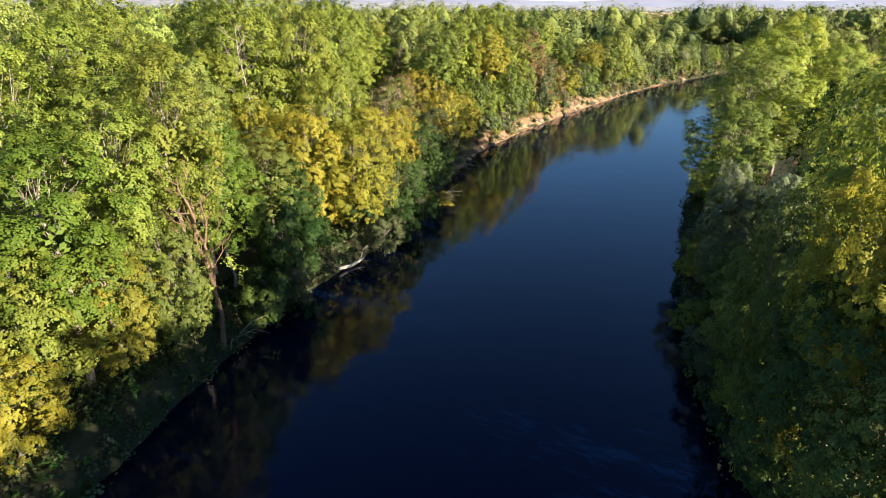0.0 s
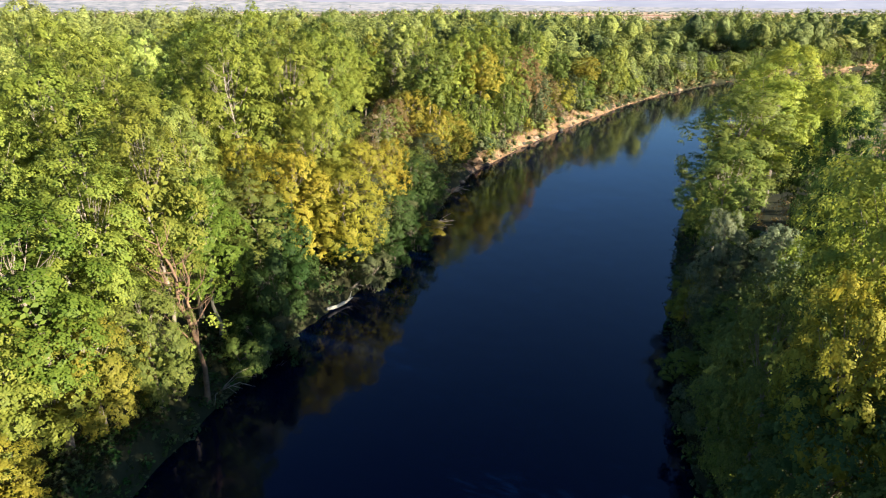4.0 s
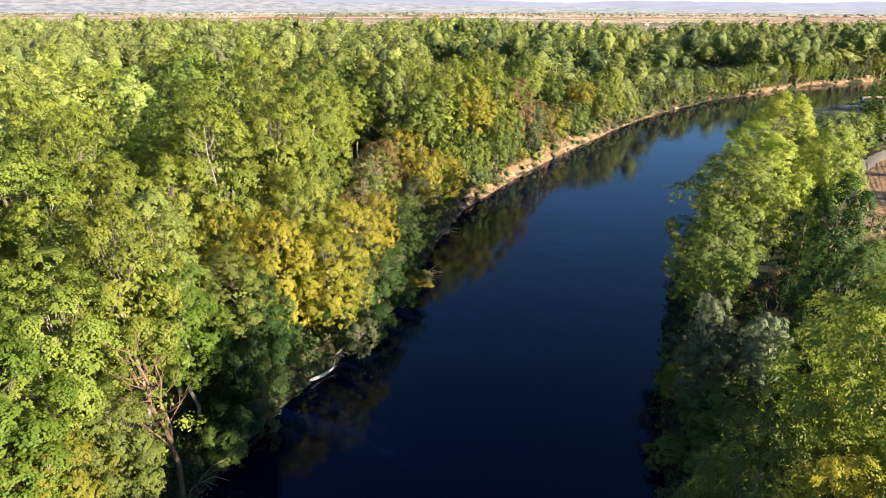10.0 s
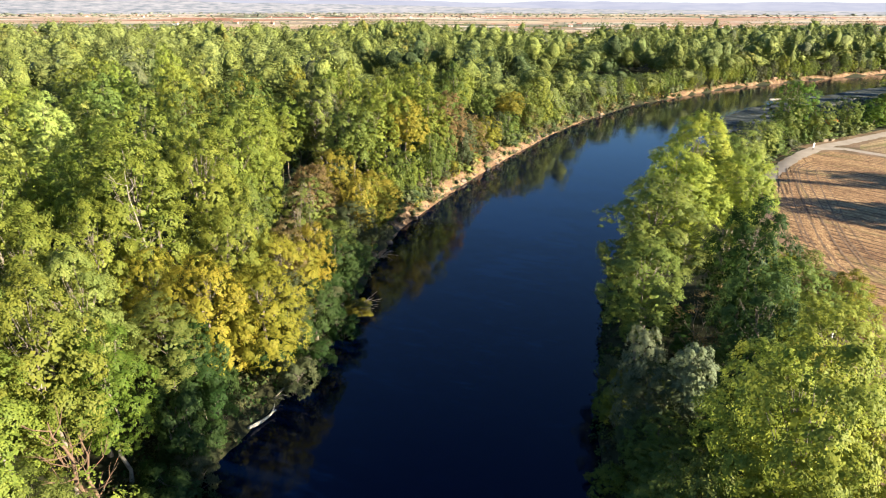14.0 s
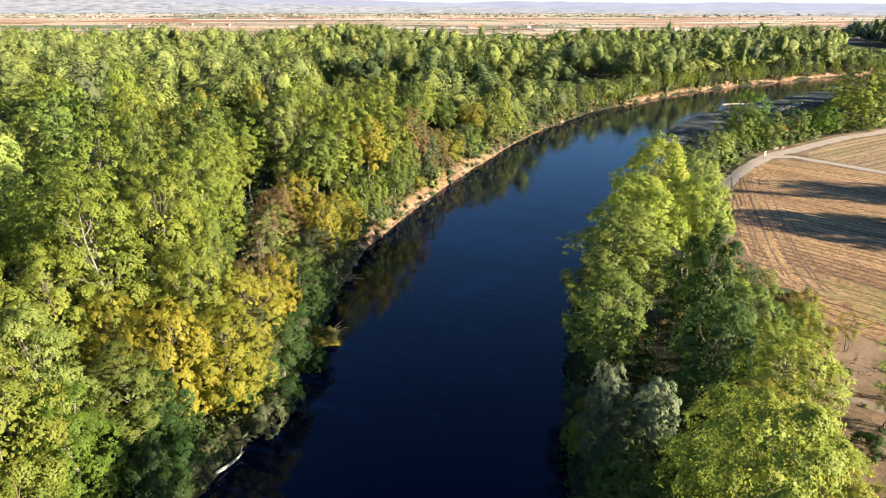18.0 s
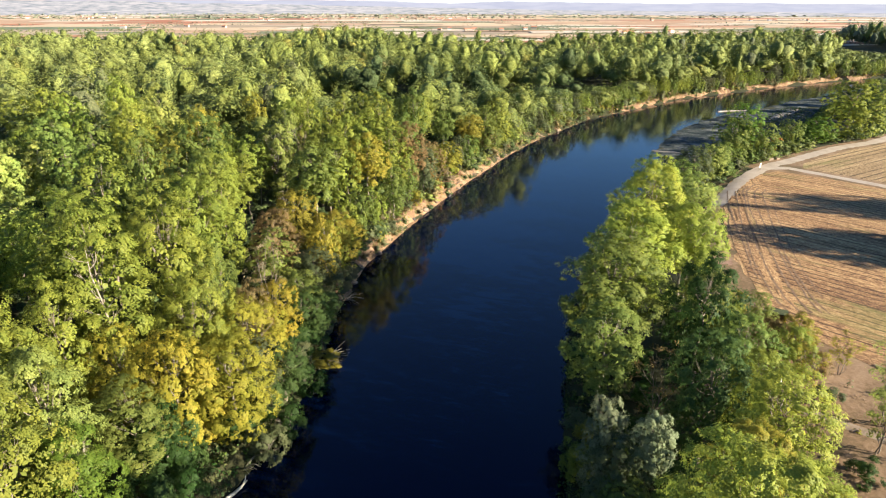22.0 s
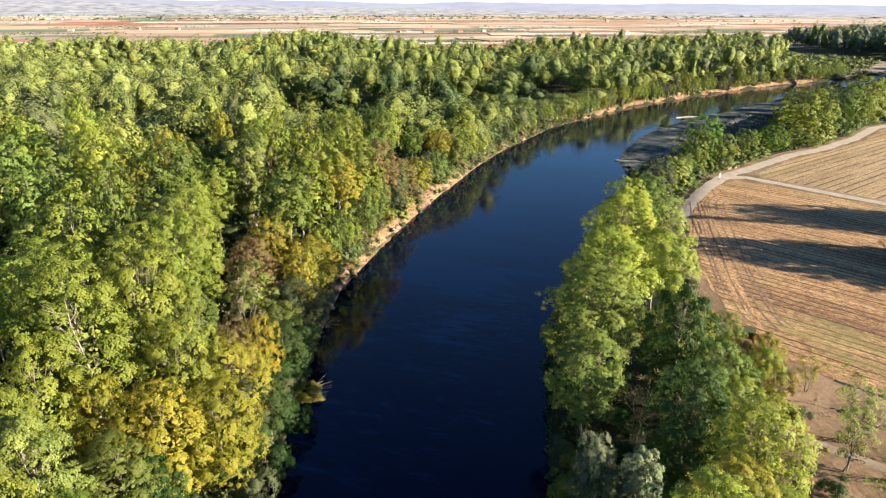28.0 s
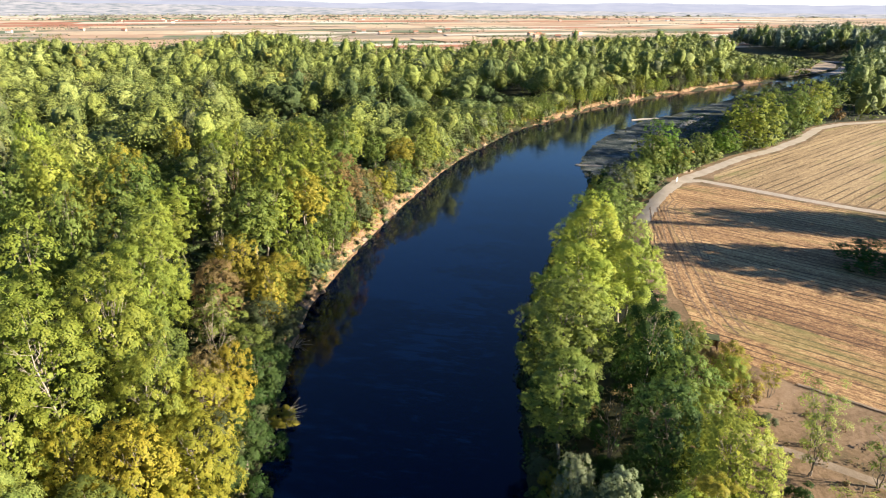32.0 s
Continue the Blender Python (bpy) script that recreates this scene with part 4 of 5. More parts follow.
def scatter(x0, x1, y0, y1, spacing):
    xs, ys = np.meshgrid(np.arange(x0, x1, spacing), np.arange(y0, y1, spacing * 0.87))
    xs[1::2] += spacing / 2
    x = (xs + wood_rnd.uniform(-0.36, 0.36, xs.shape) * spacing).ravel()
    y = (ys + wood_rnd.uniform(-0.36, 0.36, ys.shape) * spacing).ravel()
    return x, y


def wood_tint(x, y):
    v, q = wave_noise(x * 1.0, y * 1.0, 0.055), wood_rnd.rand()
    # part of the row behind the low belt: shaded fronts painted as deep green
    if 0 < x < 180 and 290 + 0.15 * x < y < 325 + 0.15 * x and q < 0.4:
        return "deep green"
    if q < 0.03:
        return "olive yellow"
    if q < 0.038:
        return "russet"
    if q < 0.07:
        return "grey-green"
    if v > 0.45:
        return "green"
    # left of the wood, pale green is also used in place of brighter sunlight
    if v < -0.55 or (x < -38 and q > 0.45):
        return "pale green"
    return "yellow-green" if q < 0.72 else "green"


def free_spot(x, y, gap):
    return all((x - a) ** 2 + (y - b) ** 2 > (gap + 0.45 * r) ** 2 for a, b, r in planted)


def canopy(x, y, l):
    """How tall the wood grows here: groves, a low belt behind the first woods and low growth at the inner bend; l: metres from the shore."""
    v = 0.95 + 0.15 * float(wave_noise(np.float64(x), np.float64(y), 0.045))
    if 62 < x < 175 and 212 < y < 325 and l < 50:
        v *= 0.62 if l < 13 else 0.36
    elif 0 < x <= 70 and 226 + 0.12 * x < y < 296 + 0.15 * x:
        v *= 0.36 + 0.25 * (y < 240 + 0.12 * x)
    return v


CLEARINGS = [(-8.4, 137.0, 9.0), (-8.0, 129.5, 7.0), (-33.0, 88.0, 6.0), (-6.0, 112.0, 5.0)]   # dark gaps without tall trees; the first two show the camera the forked tree
planted.extend(CLEARINGS)
sx, sy = scatter(-140, 140, 22, 210, 7.9)
dl, dr, di, wet, on_bar = side(sx, sy)
for x, y, l, r_, w in zip(sx, sy, dl, dr, wet):
    away = math.hypot(x, y - 8)
    if w or l > r_ or l < 4.5 or away > 196 or x < -24 - 0.70 * y or not free_spot(x, y, 3.0) or wood_rnd.rand() < (0.22 if away < 92 else 0.14):
        continue
    lod = "_near" if away < 92 else "_mid"
    tall = canopy(x, y, l) * (0.72 if l < 9 else 1.0)
    if wood_rnd.rand() < 0.09 and away < 200:
        plant("shrub_mid", x, y, wood_rnd.uniform(4, 7), wood_rnd.uniform(2.6, 3.6), "dark green", IN_WOOD, LEFT_WOOD)
    elif wood_rnd.rand() < 0.22:
        plant("dome" + lod, x, y, wood_rnd.uniform(12, 19) * tall, wood_rnd.uniform(3.4, 5.0), wood_tint(x, y), IN_WOOD, LEFT_WOOD)
    else:
        plant("poplar" + lod, x, y, wood_rnd.uniform(17, 28) * tall, wood_rnd.uniform(3.2, 5.0), wood_tint(x, y), IN_WOOD, LEFT_WOOD)

# unseen trees on the right bank behind the viewpoint, added to shade the water and the far shore
for k in range(26):
    x, y = 23 + 7.5 * (k % 2) + wood_rnd.uniform(-1.5, 1.5), 14 - 5.2 * (k // 2) + wood_rnd.uniform(-1.5, 1.5)
    plant("poplar_mid", x, y, wood_rnd.uniform(18, 24), wood_rnd.uniform(3.8, 4.8), "green", ON_BANK, RIGHT_WOOD)

# more trees added out of view, only to throw shade on both near banks
for x, y, h in ((35, 17, 20), (39.5, 20, 20), (44, 21, 20.5), (36, 11, 20), (47.5, 17, 20)):
    plant("poplar_mid", x, y, h, 4.4, "green", ON_BANK, RIGHT_WOOD)

# the wood's edge, leafy down to the bank
p, n = along(LEFT[9:31], 5.2)
for (x, y), (a, b) in zip(p, n):
    o = wood_rnd.uniform(3.0, 4.6)
    px, py = x + a * o, y + b * o
    if free_spot(px, py, 1.6) and wood_rnd.rand() < 0.8:
        plant("dome_mid" if y > 100 else "dome_near", px, py, wood_rnd.uniform(6.5, 13), wood_rnd.uniform(2.4, 3.6), wood_rnd.choice(["green", "yellow-green", "yellow-green", "green", "grey-green", "olive yellow" if y < 150 else "green"]).item(), ON_BANK, LEFT_WOOD)

# bushes between the gravel bar and the track
p, n = along(INLAND[1:10], 4.2)
for (x, y), (a, b) in zip(p, n):
    o = wood_rnd.uniform(0.5, 3.0)
    if free_spot(x - a * o, y - b * o, 0.8):
        plant("shrub_mid", x - a * o, y - b * o, wood_rnd.uniform(2.4, 4.8), wood_rnd.uniform(1.8, 3.0), wood_rnd.choice(["green", "dark green", "yellow-green", "grey-green"]).item(), BY_TRACK, "bushes beside the gravel bar")

THICKET = []
p, n = along([(79, 118), (86, 129)] + TRACK_LINE[:12], 2.8)
for (x, y), (a, b) in zip(p, n):
    for o in (wood_rnd.uniform(3.6, 5.2), wood_rnd.uniform(6.6, 9.5)):
        if x < 262 and wood_rnd.rand() < 0.72 and not inside(BAR, np.array([x + a * o]), np.array([y + b * o]))[0]:
            THICKET.append((x + a * o, y + b * o, wood_rnd.uniform(1.4, 5.6), wood_rnd.uniform(1.6, 3.2), wood_rnd.choice(["green", "bright green", "bright green", "yellow-green", "grey-green", "dark green", "pale green", "orange-brown"], p=[0.2, 0.2, 0.15, 0.1, 0.1, 0.12, 0.1, 0.03]).item()))

OPEN_SHORE = ((-10.4, 62.6, 3.4), (-8.2, 66.2, 2.2), (0.4, 87.0, 2.4), (4.0, 107.0, 2.2))
clear_shore = lambda x, y: all(math.hypot(x - a, y - b) > r for a, b, r in OPEN_SHORE)

# willows leaning over the left shore, tinted dark to stand in for shade
p, n = along(LEFT[7:13], 2.6)
for (x, y), (a, b) in zip(p, n):
    o = wood_rnd.uniform(1.2, 3.2)
    if wood_rnd.rand() < 0.85 and clear_shore(x + a * o, y + b * o):
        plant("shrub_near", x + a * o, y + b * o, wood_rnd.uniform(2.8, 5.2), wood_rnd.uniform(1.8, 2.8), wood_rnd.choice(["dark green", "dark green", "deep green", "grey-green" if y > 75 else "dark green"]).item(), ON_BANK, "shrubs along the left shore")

# scrub hanging over the middle of the left bank
SHORE_SCRUB = []
p, n = along(LEFT[13:29], 2.4)
for k, ((x, y), (a, b)) in enumerate(zip(p, n)):
    o = wood_rnd.uniform(0.2, 2.6)
    if math.sin(k * 0.41) > (0.05 if y < 175 or y > 285 else -0.6) and wood_rnd.rand() < 0.85:
        SHORE_SCRUB.append((x + a * o, y + b * o, wood_rnd.uniform(2.6, 5.0), wood_rnd.uniform(1.6, 2.8), wood_rnd.choice(["dark green", "green", "grey-green", "yellow-green", "russet"]).item()))

# shrubs along both shores
for line, sign, lo, hi, group, where in ((LEFT[2:22], 1, 1.2, 3.8, "shrubs along the left shore", ON_BANK), (LEFT[21:32], 1, 0.8, 4.0, "shrubs along the far left shore", ON_BANK), (RIGHT[2:14], -1, 0.6, 3.6, "shrubs along the right shore", ON_BANK)):
    p, n = along(line, 2.9 if line[0][1] < 200 else 5.0)
    for (x, y), (a, b) in zip(p, n):
        bare_bank = sign > 0 and 118 < y < 400
        for row in range(2):
            o = wood_rnd.uniform(lo, hi) + row * 2.2 + (1.6 if bare_bank and wood_rnd.rand() < 0.7 else 0)
            px, py = x + sign * a * o, y + sign * b * o
            if wood_rnd.rand() < 0.22 or not free_spot(px, py, 0.6) or not clear_shore(px, py) or (sign > 0 and py < 50 and row == 0):
                continue
            near = math.hypot(px, py - 8) < 85
            tint = wood_rnd.choice(["grey-green", "green", "olive yellow", "dark green", "yellow-green"] if not bare_bank else ["olive yellow", "grey-brown", "green", "green", "grey-green", "yellow-green"])
            # near left shrubs darkened in colour, as if shaded by the right bank
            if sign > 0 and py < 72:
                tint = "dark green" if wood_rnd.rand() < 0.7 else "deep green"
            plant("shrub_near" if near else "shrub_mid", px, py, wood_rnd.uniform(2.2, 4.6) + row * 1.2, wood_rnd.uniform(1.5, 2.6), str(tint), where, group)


def tufts(name, line, sign, lo, hi, step, tints, label):
    """Low herbs and grass along a shore, in one mesh."""
    p, n = along(line, step)
    chunks, cols, feet = [], [], []
    for (x, y), (a, b) in zip(p, n):
        for _ in range(3):
            o = wood_rnd.uniform(lo, hi)
            cx, cy = x + sign * a * o + wood_rnd.uniform(-0.5, 0.5), y + sign * b * o + wood_rnd.uniform(-0.5, 0.5)
            r, h = wood_rnd.uniform(0.4, 0.95), wood_rnd.uniform(0.4, 1.3)
            k = 16
            d = unit_dirs(wood_rnd, k, 0.8)
            d[:, 2] = np.abs(d[:, 2])
            feet.append((cx, cy, k))
            q = np.array([cx, cy, 0.0]) + d * np.array([r, r, h]) * wood_rnd.uniform(0.5, 1.0, (k, 1))
            chunks.append(leaf_quads(wood_rnd, q, d, 0.30, 0.45))
            c = TINTS[tints[wood_rnd.randint(len(tints))]]
            cols.append(np.tile(np.array([*(v * wood_rnd.uniform(0.8, 1.2) for v in c), 1.0]), (k, 1)))
    feet = np.array(feet)
    quads = np.concatenate(chunks)
    quads[:, :4, 2] += np.repeat(np.maximum(0, level(feet[:, 0], feet[:, 1])), feet[:, 2].astype(int))[:, None]
    return tagged(new(name, quads_mesh(name, quads, LEAF_FAR, np.concatenate(cols))), label, "undergrowth", kind="stuff")


tufts("bank_herbs", LEFT[2:13], 1, 0.0, 6.0, 0.22, ["grey-green", "grey-green", "deep green", "dark green"], "low grey-green herbs covering the muddy bank")
tufts("shore_herbs", RIGHT[2:13], -1, 0.0, 7.0, 0.3, ["grey-green", "dark green", "green"], "low dark herbs under the right-bank trees")
tufts("track_grass", INLAND[1:7], -1, -3.0, 5.0, 0.25, ["green", "bright green", "yellow-green", "olive yellow"], "green grass and weeds beside the gravel track")
tufts("bar_weeds", INLAND[3:10], 1, 1.5, 20.0, 0.4, ["dark green", "deep green", "grey-green"], "dark weeds scattered over the gravel bar")
tufts("verge_tufts", [(50, 70), (57, 62), (64, 54), (72, 43), (84, 24), (96, 4)], 1, -6.5, 8.0, 1.9, ["grey-brown", "russet", "grey-brown", "olive yellow"], "dry brown grass tufts on the verge by the field")
tufts("bank_top_grass", LEFT[12:31], 1, 1.0, 5.0, 0.50, ["grey-brown", "olive yellow", "russet", "green"], "dry grass along the top of the bare bank")


# ---- the far woods, joined ----
def crown_core(lobes, height, radius, form, around, rows, inset):
    """The dense leafy body of a far crown: a closed lumpy skin over its lobes."""
    mid, half, taper = FORMS[form]
    centre = np.array([0, 0, height * mid])
    c = lobes[:, :3] * np.array([radius, radius, height]) - centre
    rr = lobes[:, 3] * radius * 1.12
    grid = np.zeros((rows + 1, around, 3))
    for i in range(rows + 1):
        for j in range(around):
            th, ph = math.pi * (0.02 + 0.96 * i / rows), 2 * math.pi * (j + 0.5 * (i % 2)) / around
            d = np.array([math.sin(th) * math.cos(ph) * radius, math.sin(th) * math.sin(ph) * radius, math.cos(th) * height * half])
            d /= np.linalg.norm(d)
            b = c @ d
            disc = b * b - (c * c).sum(1) + rr * rr
            reach = np.where(disc > 0, b + np.sqrt(np.maximum(disc, 0)), 0)
            grid[i, j] = d * max(reach.max(), 0.42 * radius) * inset
    du = np.roll(grid, -1, 1) - np.roll(grid, 1, 1)
    dv = np.gradient(grid, axis=0)
    nrm = np.cross(dv, du)
    nrm /= np.linalg.norm(nrm, axis=2)[..., None] + 1e-6
    out = grid / np.linalg.norm(grid, axis=2)[..., None]
    nrm = nrm * np.sign((nrm * out).sum(2))[..., None] + out * 0.3
    nrm /= np.linalg.norm(nrm, axis=2)[..., None]
    faces = []
    for i in range(rows):
        for j in range(around):
            k = [(i, j), (i + 1, j), (i + 1, (j + 1) % around), (i, (j + 1) % around)]
            faces.append(np.vstack([[grid[a] + centre for a in k], [nrm[a] for a in k]]))
    return np.array(faces)


def far_template(seed, form, lobe_count, leaves, leaf, around=10, rows=7, inset=0.70):
    rnd = np.random.RandomState(seed)
    lobes = lobes_of(rnd, form, lobe_count)
    lobes[:, 3] *= 1.2
    size = np.array([4.6, 4.6, 22.0])
    pts, outs = crown_points(rnd, lobes, 22.0, 4.6, leaves, 1, 0.12, 0.2, 0.3, 0.3)
    q = np.concatenate([leaf_quads(rnd, pts, outs, leaf, 0.16, 0.25), crown_core(lobes, 22.0, 4.6, form, around, rows, inset)])
    q[:, :4] /= size
    return q


def far_wood(name, places, templates, label, group="", on_ground=False):
    chunks, tints = [], []
    for x, y, h, r, tint in places:
        q = templates[wood_rnd.randint(len(templates))]
        a = wood_rnd.uniform(0, 6.28)
        c, s = math.cos(a) * r, math.sin(a) * r
        k, o = q[:, :4], q[:, 4:]
        lean, wide = wood_rnd.uniform(-0.12, 0.12, 2) * h, wood_rnd.uniform(0.82, 1.22)
        up = np.clip(k[..., 2], 0, 1) ** 2
        corners = np.stack([x + (k[..., 0] * c - k[..., 1] * s) * wide + up * lean[0], y + k[..., 0] * s + k[..., 1] * c + up * lean[1], (max(0.1, ground_at(x, y)) if on_ground else 2.0) + k[..., 2] * h], -1)
        turned = np.stack([(o[..., 0] * c - o[..., 1] * s) / r, (o[..., 0] * s + o[..., 1] * c) / r, o[..., 2]], -1)
        chunks.append(np.concatenate([corners, turned], 1))
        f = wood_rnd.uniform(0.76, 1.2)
        # tints blended towards a greyer tone, which paints distance haze into the leaves
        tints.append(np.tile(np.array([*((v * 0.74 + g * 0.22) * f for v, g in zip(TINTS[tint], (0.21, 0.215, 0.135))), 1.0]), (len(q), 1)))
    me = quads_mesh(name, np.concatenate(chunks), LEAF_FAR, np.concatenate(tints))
    return tagged(new(name, me), label, "woodland", group, "stuff")


MIDDLE = [far_template(200 + k, "poplar" if k % 3 == 0 else "crest", 24, 30, 0.56, 10, 7, 0.58) for k in range(7)]
UNDER = [far_template(240 + k, "dome", 8, 8, 0.9, 7, 4, 0.7) for k in range(3)]
FAR = [far_template(220 + k, "crest" if k % 2 else "dome", 16, 13, 0.80, 8, 5, 0.64) for k in range(7)]


def wood_places(x0, x1, y0, y1, spacing, keep):
    x, y = scatter(x0, x1, y0, y1, spacing)
    dl, dr, di, wet, on_bar = side(x, y)
    ok = keep(x, y, dl, dr) & ~wet & ~on_bar & ~inside(BIG_FIELD, x, y) & (np.minimum(dl, np.minimum(dr, np.where(on_bar, 0, di))) > 3.5)
    out = []
    for a, b, l, left in zip(x[ok], y[ok], dl[ok], (dl < dr)[ok]):
        if wood_rnd.rand() < 0.15:
            continue
        dome = wood_rnd.rand() < 0.4
        h = (wood_rnd.uniform(13, 20) if dome else wood_rnd.uniform(16.0, 28.5)) * canopy(a, b, l)
        if left and a > 240 and b < 1.02 * a + 60 and l < 130:
            h *= float(np.interp(a, (240, 330, 400, 470), (1.0, 0.82, 0.5, 0.25)))
        if left and a > 405 and l < 52 and b < 1.02 * a + 40:
            if l < 20:
                continue
            h = wood_rnd.uniform(2.0, 4.0)
        if not left:
            h *= 1.2
            # deep green paints the wood's shaded front, the bluer tint its distance haze
            out.append((a, b, h, wood_rnd.uniform(5.4, 7.8), wood_rnd.choice(["green", "green", "deep green"] if a < 480 else ["hazy blue-green", "hazy blue-green", "green"]).item()))
            continue
        out.append((a, b, h, (wood_rnd.uniform(4.2, 6.2) if dome else wood_rnd.uniform(3.6, 6.0)) * spacing / 8.4, wood_tint(a, b)))
    return out


BUSHES = [far_template(260 + k, "dome", 14, 30, 0.8, 8, 5, 0.6) for k in range(4)]
far_wood("thicket", THICKET, BUSHES, "leafy green thicket between the gravel track and the bar", "", True)
far_wood("shore_scrub", SHORE_SCRUB, BUSHES, "mixed green scrub hanging over the bare bank", "", True)
r_of = lambda x, y: np.hypot(x, y - 8)
edge_y = lambda x: np.interp(x, EDGE[:, 0], EDGE[:, 1])
in_view = lambda x, y: (x > -30 - 0.86 * y) & (x < 60 + 1.25 * y)
left_side = lambda x, y, dl, dr: (dl < dr) & (y < edge_y(x)) & in_view(x, y)
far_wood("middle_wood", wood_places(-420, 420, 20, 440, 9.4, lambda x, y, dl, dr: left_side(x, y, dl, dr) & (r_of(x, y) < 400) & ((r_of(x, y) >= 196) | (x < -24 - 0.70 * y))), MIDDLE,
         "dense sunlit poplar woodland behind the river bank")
# low growth whose dark tints imitate the shade between the crowns
ux, uy = scatter(-150, 175, 26, 345, 6.2)
dl, dr, di, wet, on_bar = side(ux, uy)
ok = (dl < dr) & ~wet & (dl > 5.0) & in_view(ux, uy) & (np.hypot(ux, uy - 8) > 66)
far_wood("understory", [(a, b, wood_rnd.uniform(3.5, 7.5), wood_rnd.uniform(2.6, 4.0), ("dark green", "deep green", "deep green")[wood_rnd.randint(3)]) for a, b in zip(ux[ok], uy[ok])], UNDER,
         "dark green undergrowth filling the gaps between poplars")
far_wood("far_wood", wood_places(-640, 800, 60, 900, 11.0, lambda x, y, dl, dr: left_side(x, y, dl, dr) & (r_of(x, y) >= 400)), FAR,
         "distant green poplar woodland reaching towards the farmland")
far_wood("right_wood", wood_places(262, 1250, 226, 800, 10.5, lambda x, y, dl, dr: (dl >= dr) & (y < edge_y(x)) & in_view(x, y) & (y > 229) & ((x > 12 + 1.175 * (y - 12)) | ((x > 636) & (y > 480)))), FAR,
         "right-bank woodland past the fields, darkened for shade and blued for haze")
scrub_x, scrub_y = scatter(255, 640, 236, 520, 8.5)
dl, dr, di, wet, on_bar = side(scrub_x, scrub_y)
ok = (dl >= dr) & ~wet & ~on_bar & (dr > 2.5) & (di > 3) & (scrub_x <= 12 + 1.24 * (scrub_y - 12)) & ~inside(BIG_FIELD, scrub_x, scrub_y)
far_wood("scrub", [(a, b, wood_rnd.uniform(0.8, 1.8), wood_rnd.uniform(2.0, 3.6), ("green", "dark green", "grey-green")[wood_rnd.randint(3)]) for a, b in zip(scrub_x[ok], scrub_y[ok])], FAR,
         "low green scrub between the gravel bar and the wood")

flat_x, flat_y = scatter(420, 650, 430, 740, 7.6)
dl, dr, di, wet, on_bar = side(flat_x, flat_y)
ok = (dl < dr) & ~wet & (dl > 18) & (dl < 170)
far_wood("willow_scrub", [(a, b, wood_rnd.uniform(2.4, 6.5), wood_rnd.uniform(2.8, 5.0), ("green", "yellow-green", "grey-green")[wood_rnd.randint(3)]) for a, b in zip(flat_x[ok], flat_y[ok])], UNDER,
         "low green willow scrub behind the sand of the far bend")


# ---- things on the banks ----
# low shrubs that break the bare bank, and the tall pair of poplars at its foot
bush_rnd = np.random.RandomState(77)
BANK_SCRUB = []
p, n = along(LEFT[13:28], 1.7)
for (x, y), (a, b) in zip(p, n):
    grown = 206 < y < 270
    o = bush_rnd.uniform(-0.3, 1.6 if grown else 1.0)
    if bush_rnd.rand() < (0.72 if grown else 0.22):
        BANK_SCRUB.append((x + a * o, y + b * o, bush_rnd.uniform(1.4, 3.6 if grown else 2.2), bush_rnd.uniform(1.0, 2.2 if grown else 1.4), ("dark green", "green", "deep green", "grey-green", "russet")[bush_rnd.randint(5)]))
far_wood("bank_scrub", BANK_SCRUB, BUSHES, "low dark green shrubs rooted in the bare bank", "", True)
far_wood("shore_poplars", [(61.5, 216.0, 19.0, 4.2, "yellow-green"), (69.5, 225.0, 20.0, 4.6, "yellow-green"), (65.5, 221.5, 15.0, 3.6, "green"), (52.0, 205.0, 9.0, 3.6, "russet")], MIDDLE,
         "tall yellow-green poplars standing at the water's edge", "", True)


def branch(name, parts, label, category, material=DEADWOOD, sides=7, group=""):
    """Dead wood: a root Empty with one tapered tube a limb; parts: name, path, radii."""
    root = new(name)
    root.location = parts[0][1][0]
    base = Vector(parts[0][1][0])
    limb = root
    for part_name, path, radii in parts:
        v, f = [], []
        tube(v, f, [tuple(Vector(p) - base) for p in path], radii, sides)
        ob = mesh_object(part_name, v, f, material, limb if part_name == "twig" else root, smooth=True)
        limb = ob if part_name == "limb" else limb
    return tagged(root, label, category, group)


branch("driftwood_log", [("trunk", [(-11.4, 61.5, 0.5), (-10.9, 62.1, 0.35), (-10.3, 62.8, 0.25), (-9.7, 63.5, 0.3), (-9.0, 64.3, 0.55)], [0.16, 0.20, 0.19, 0.15, 0.06]),
                         ("branch", [(-9.5, 63.7, 0.35), (-9.2, 64.1, 0.8), (-9.1, 64.5, 1.2)], [0.09, 0.06, 0.02]),
                         ("branch", [(-10.4, 62.7, 0.35), (-9.8, 62.9, 0.7), (-9.3, 62.7, 0.9)], [0.08, 0.05, 0.02])], "bleached driftwood log lying in the shallows", "log")
wood = random.Random(8)
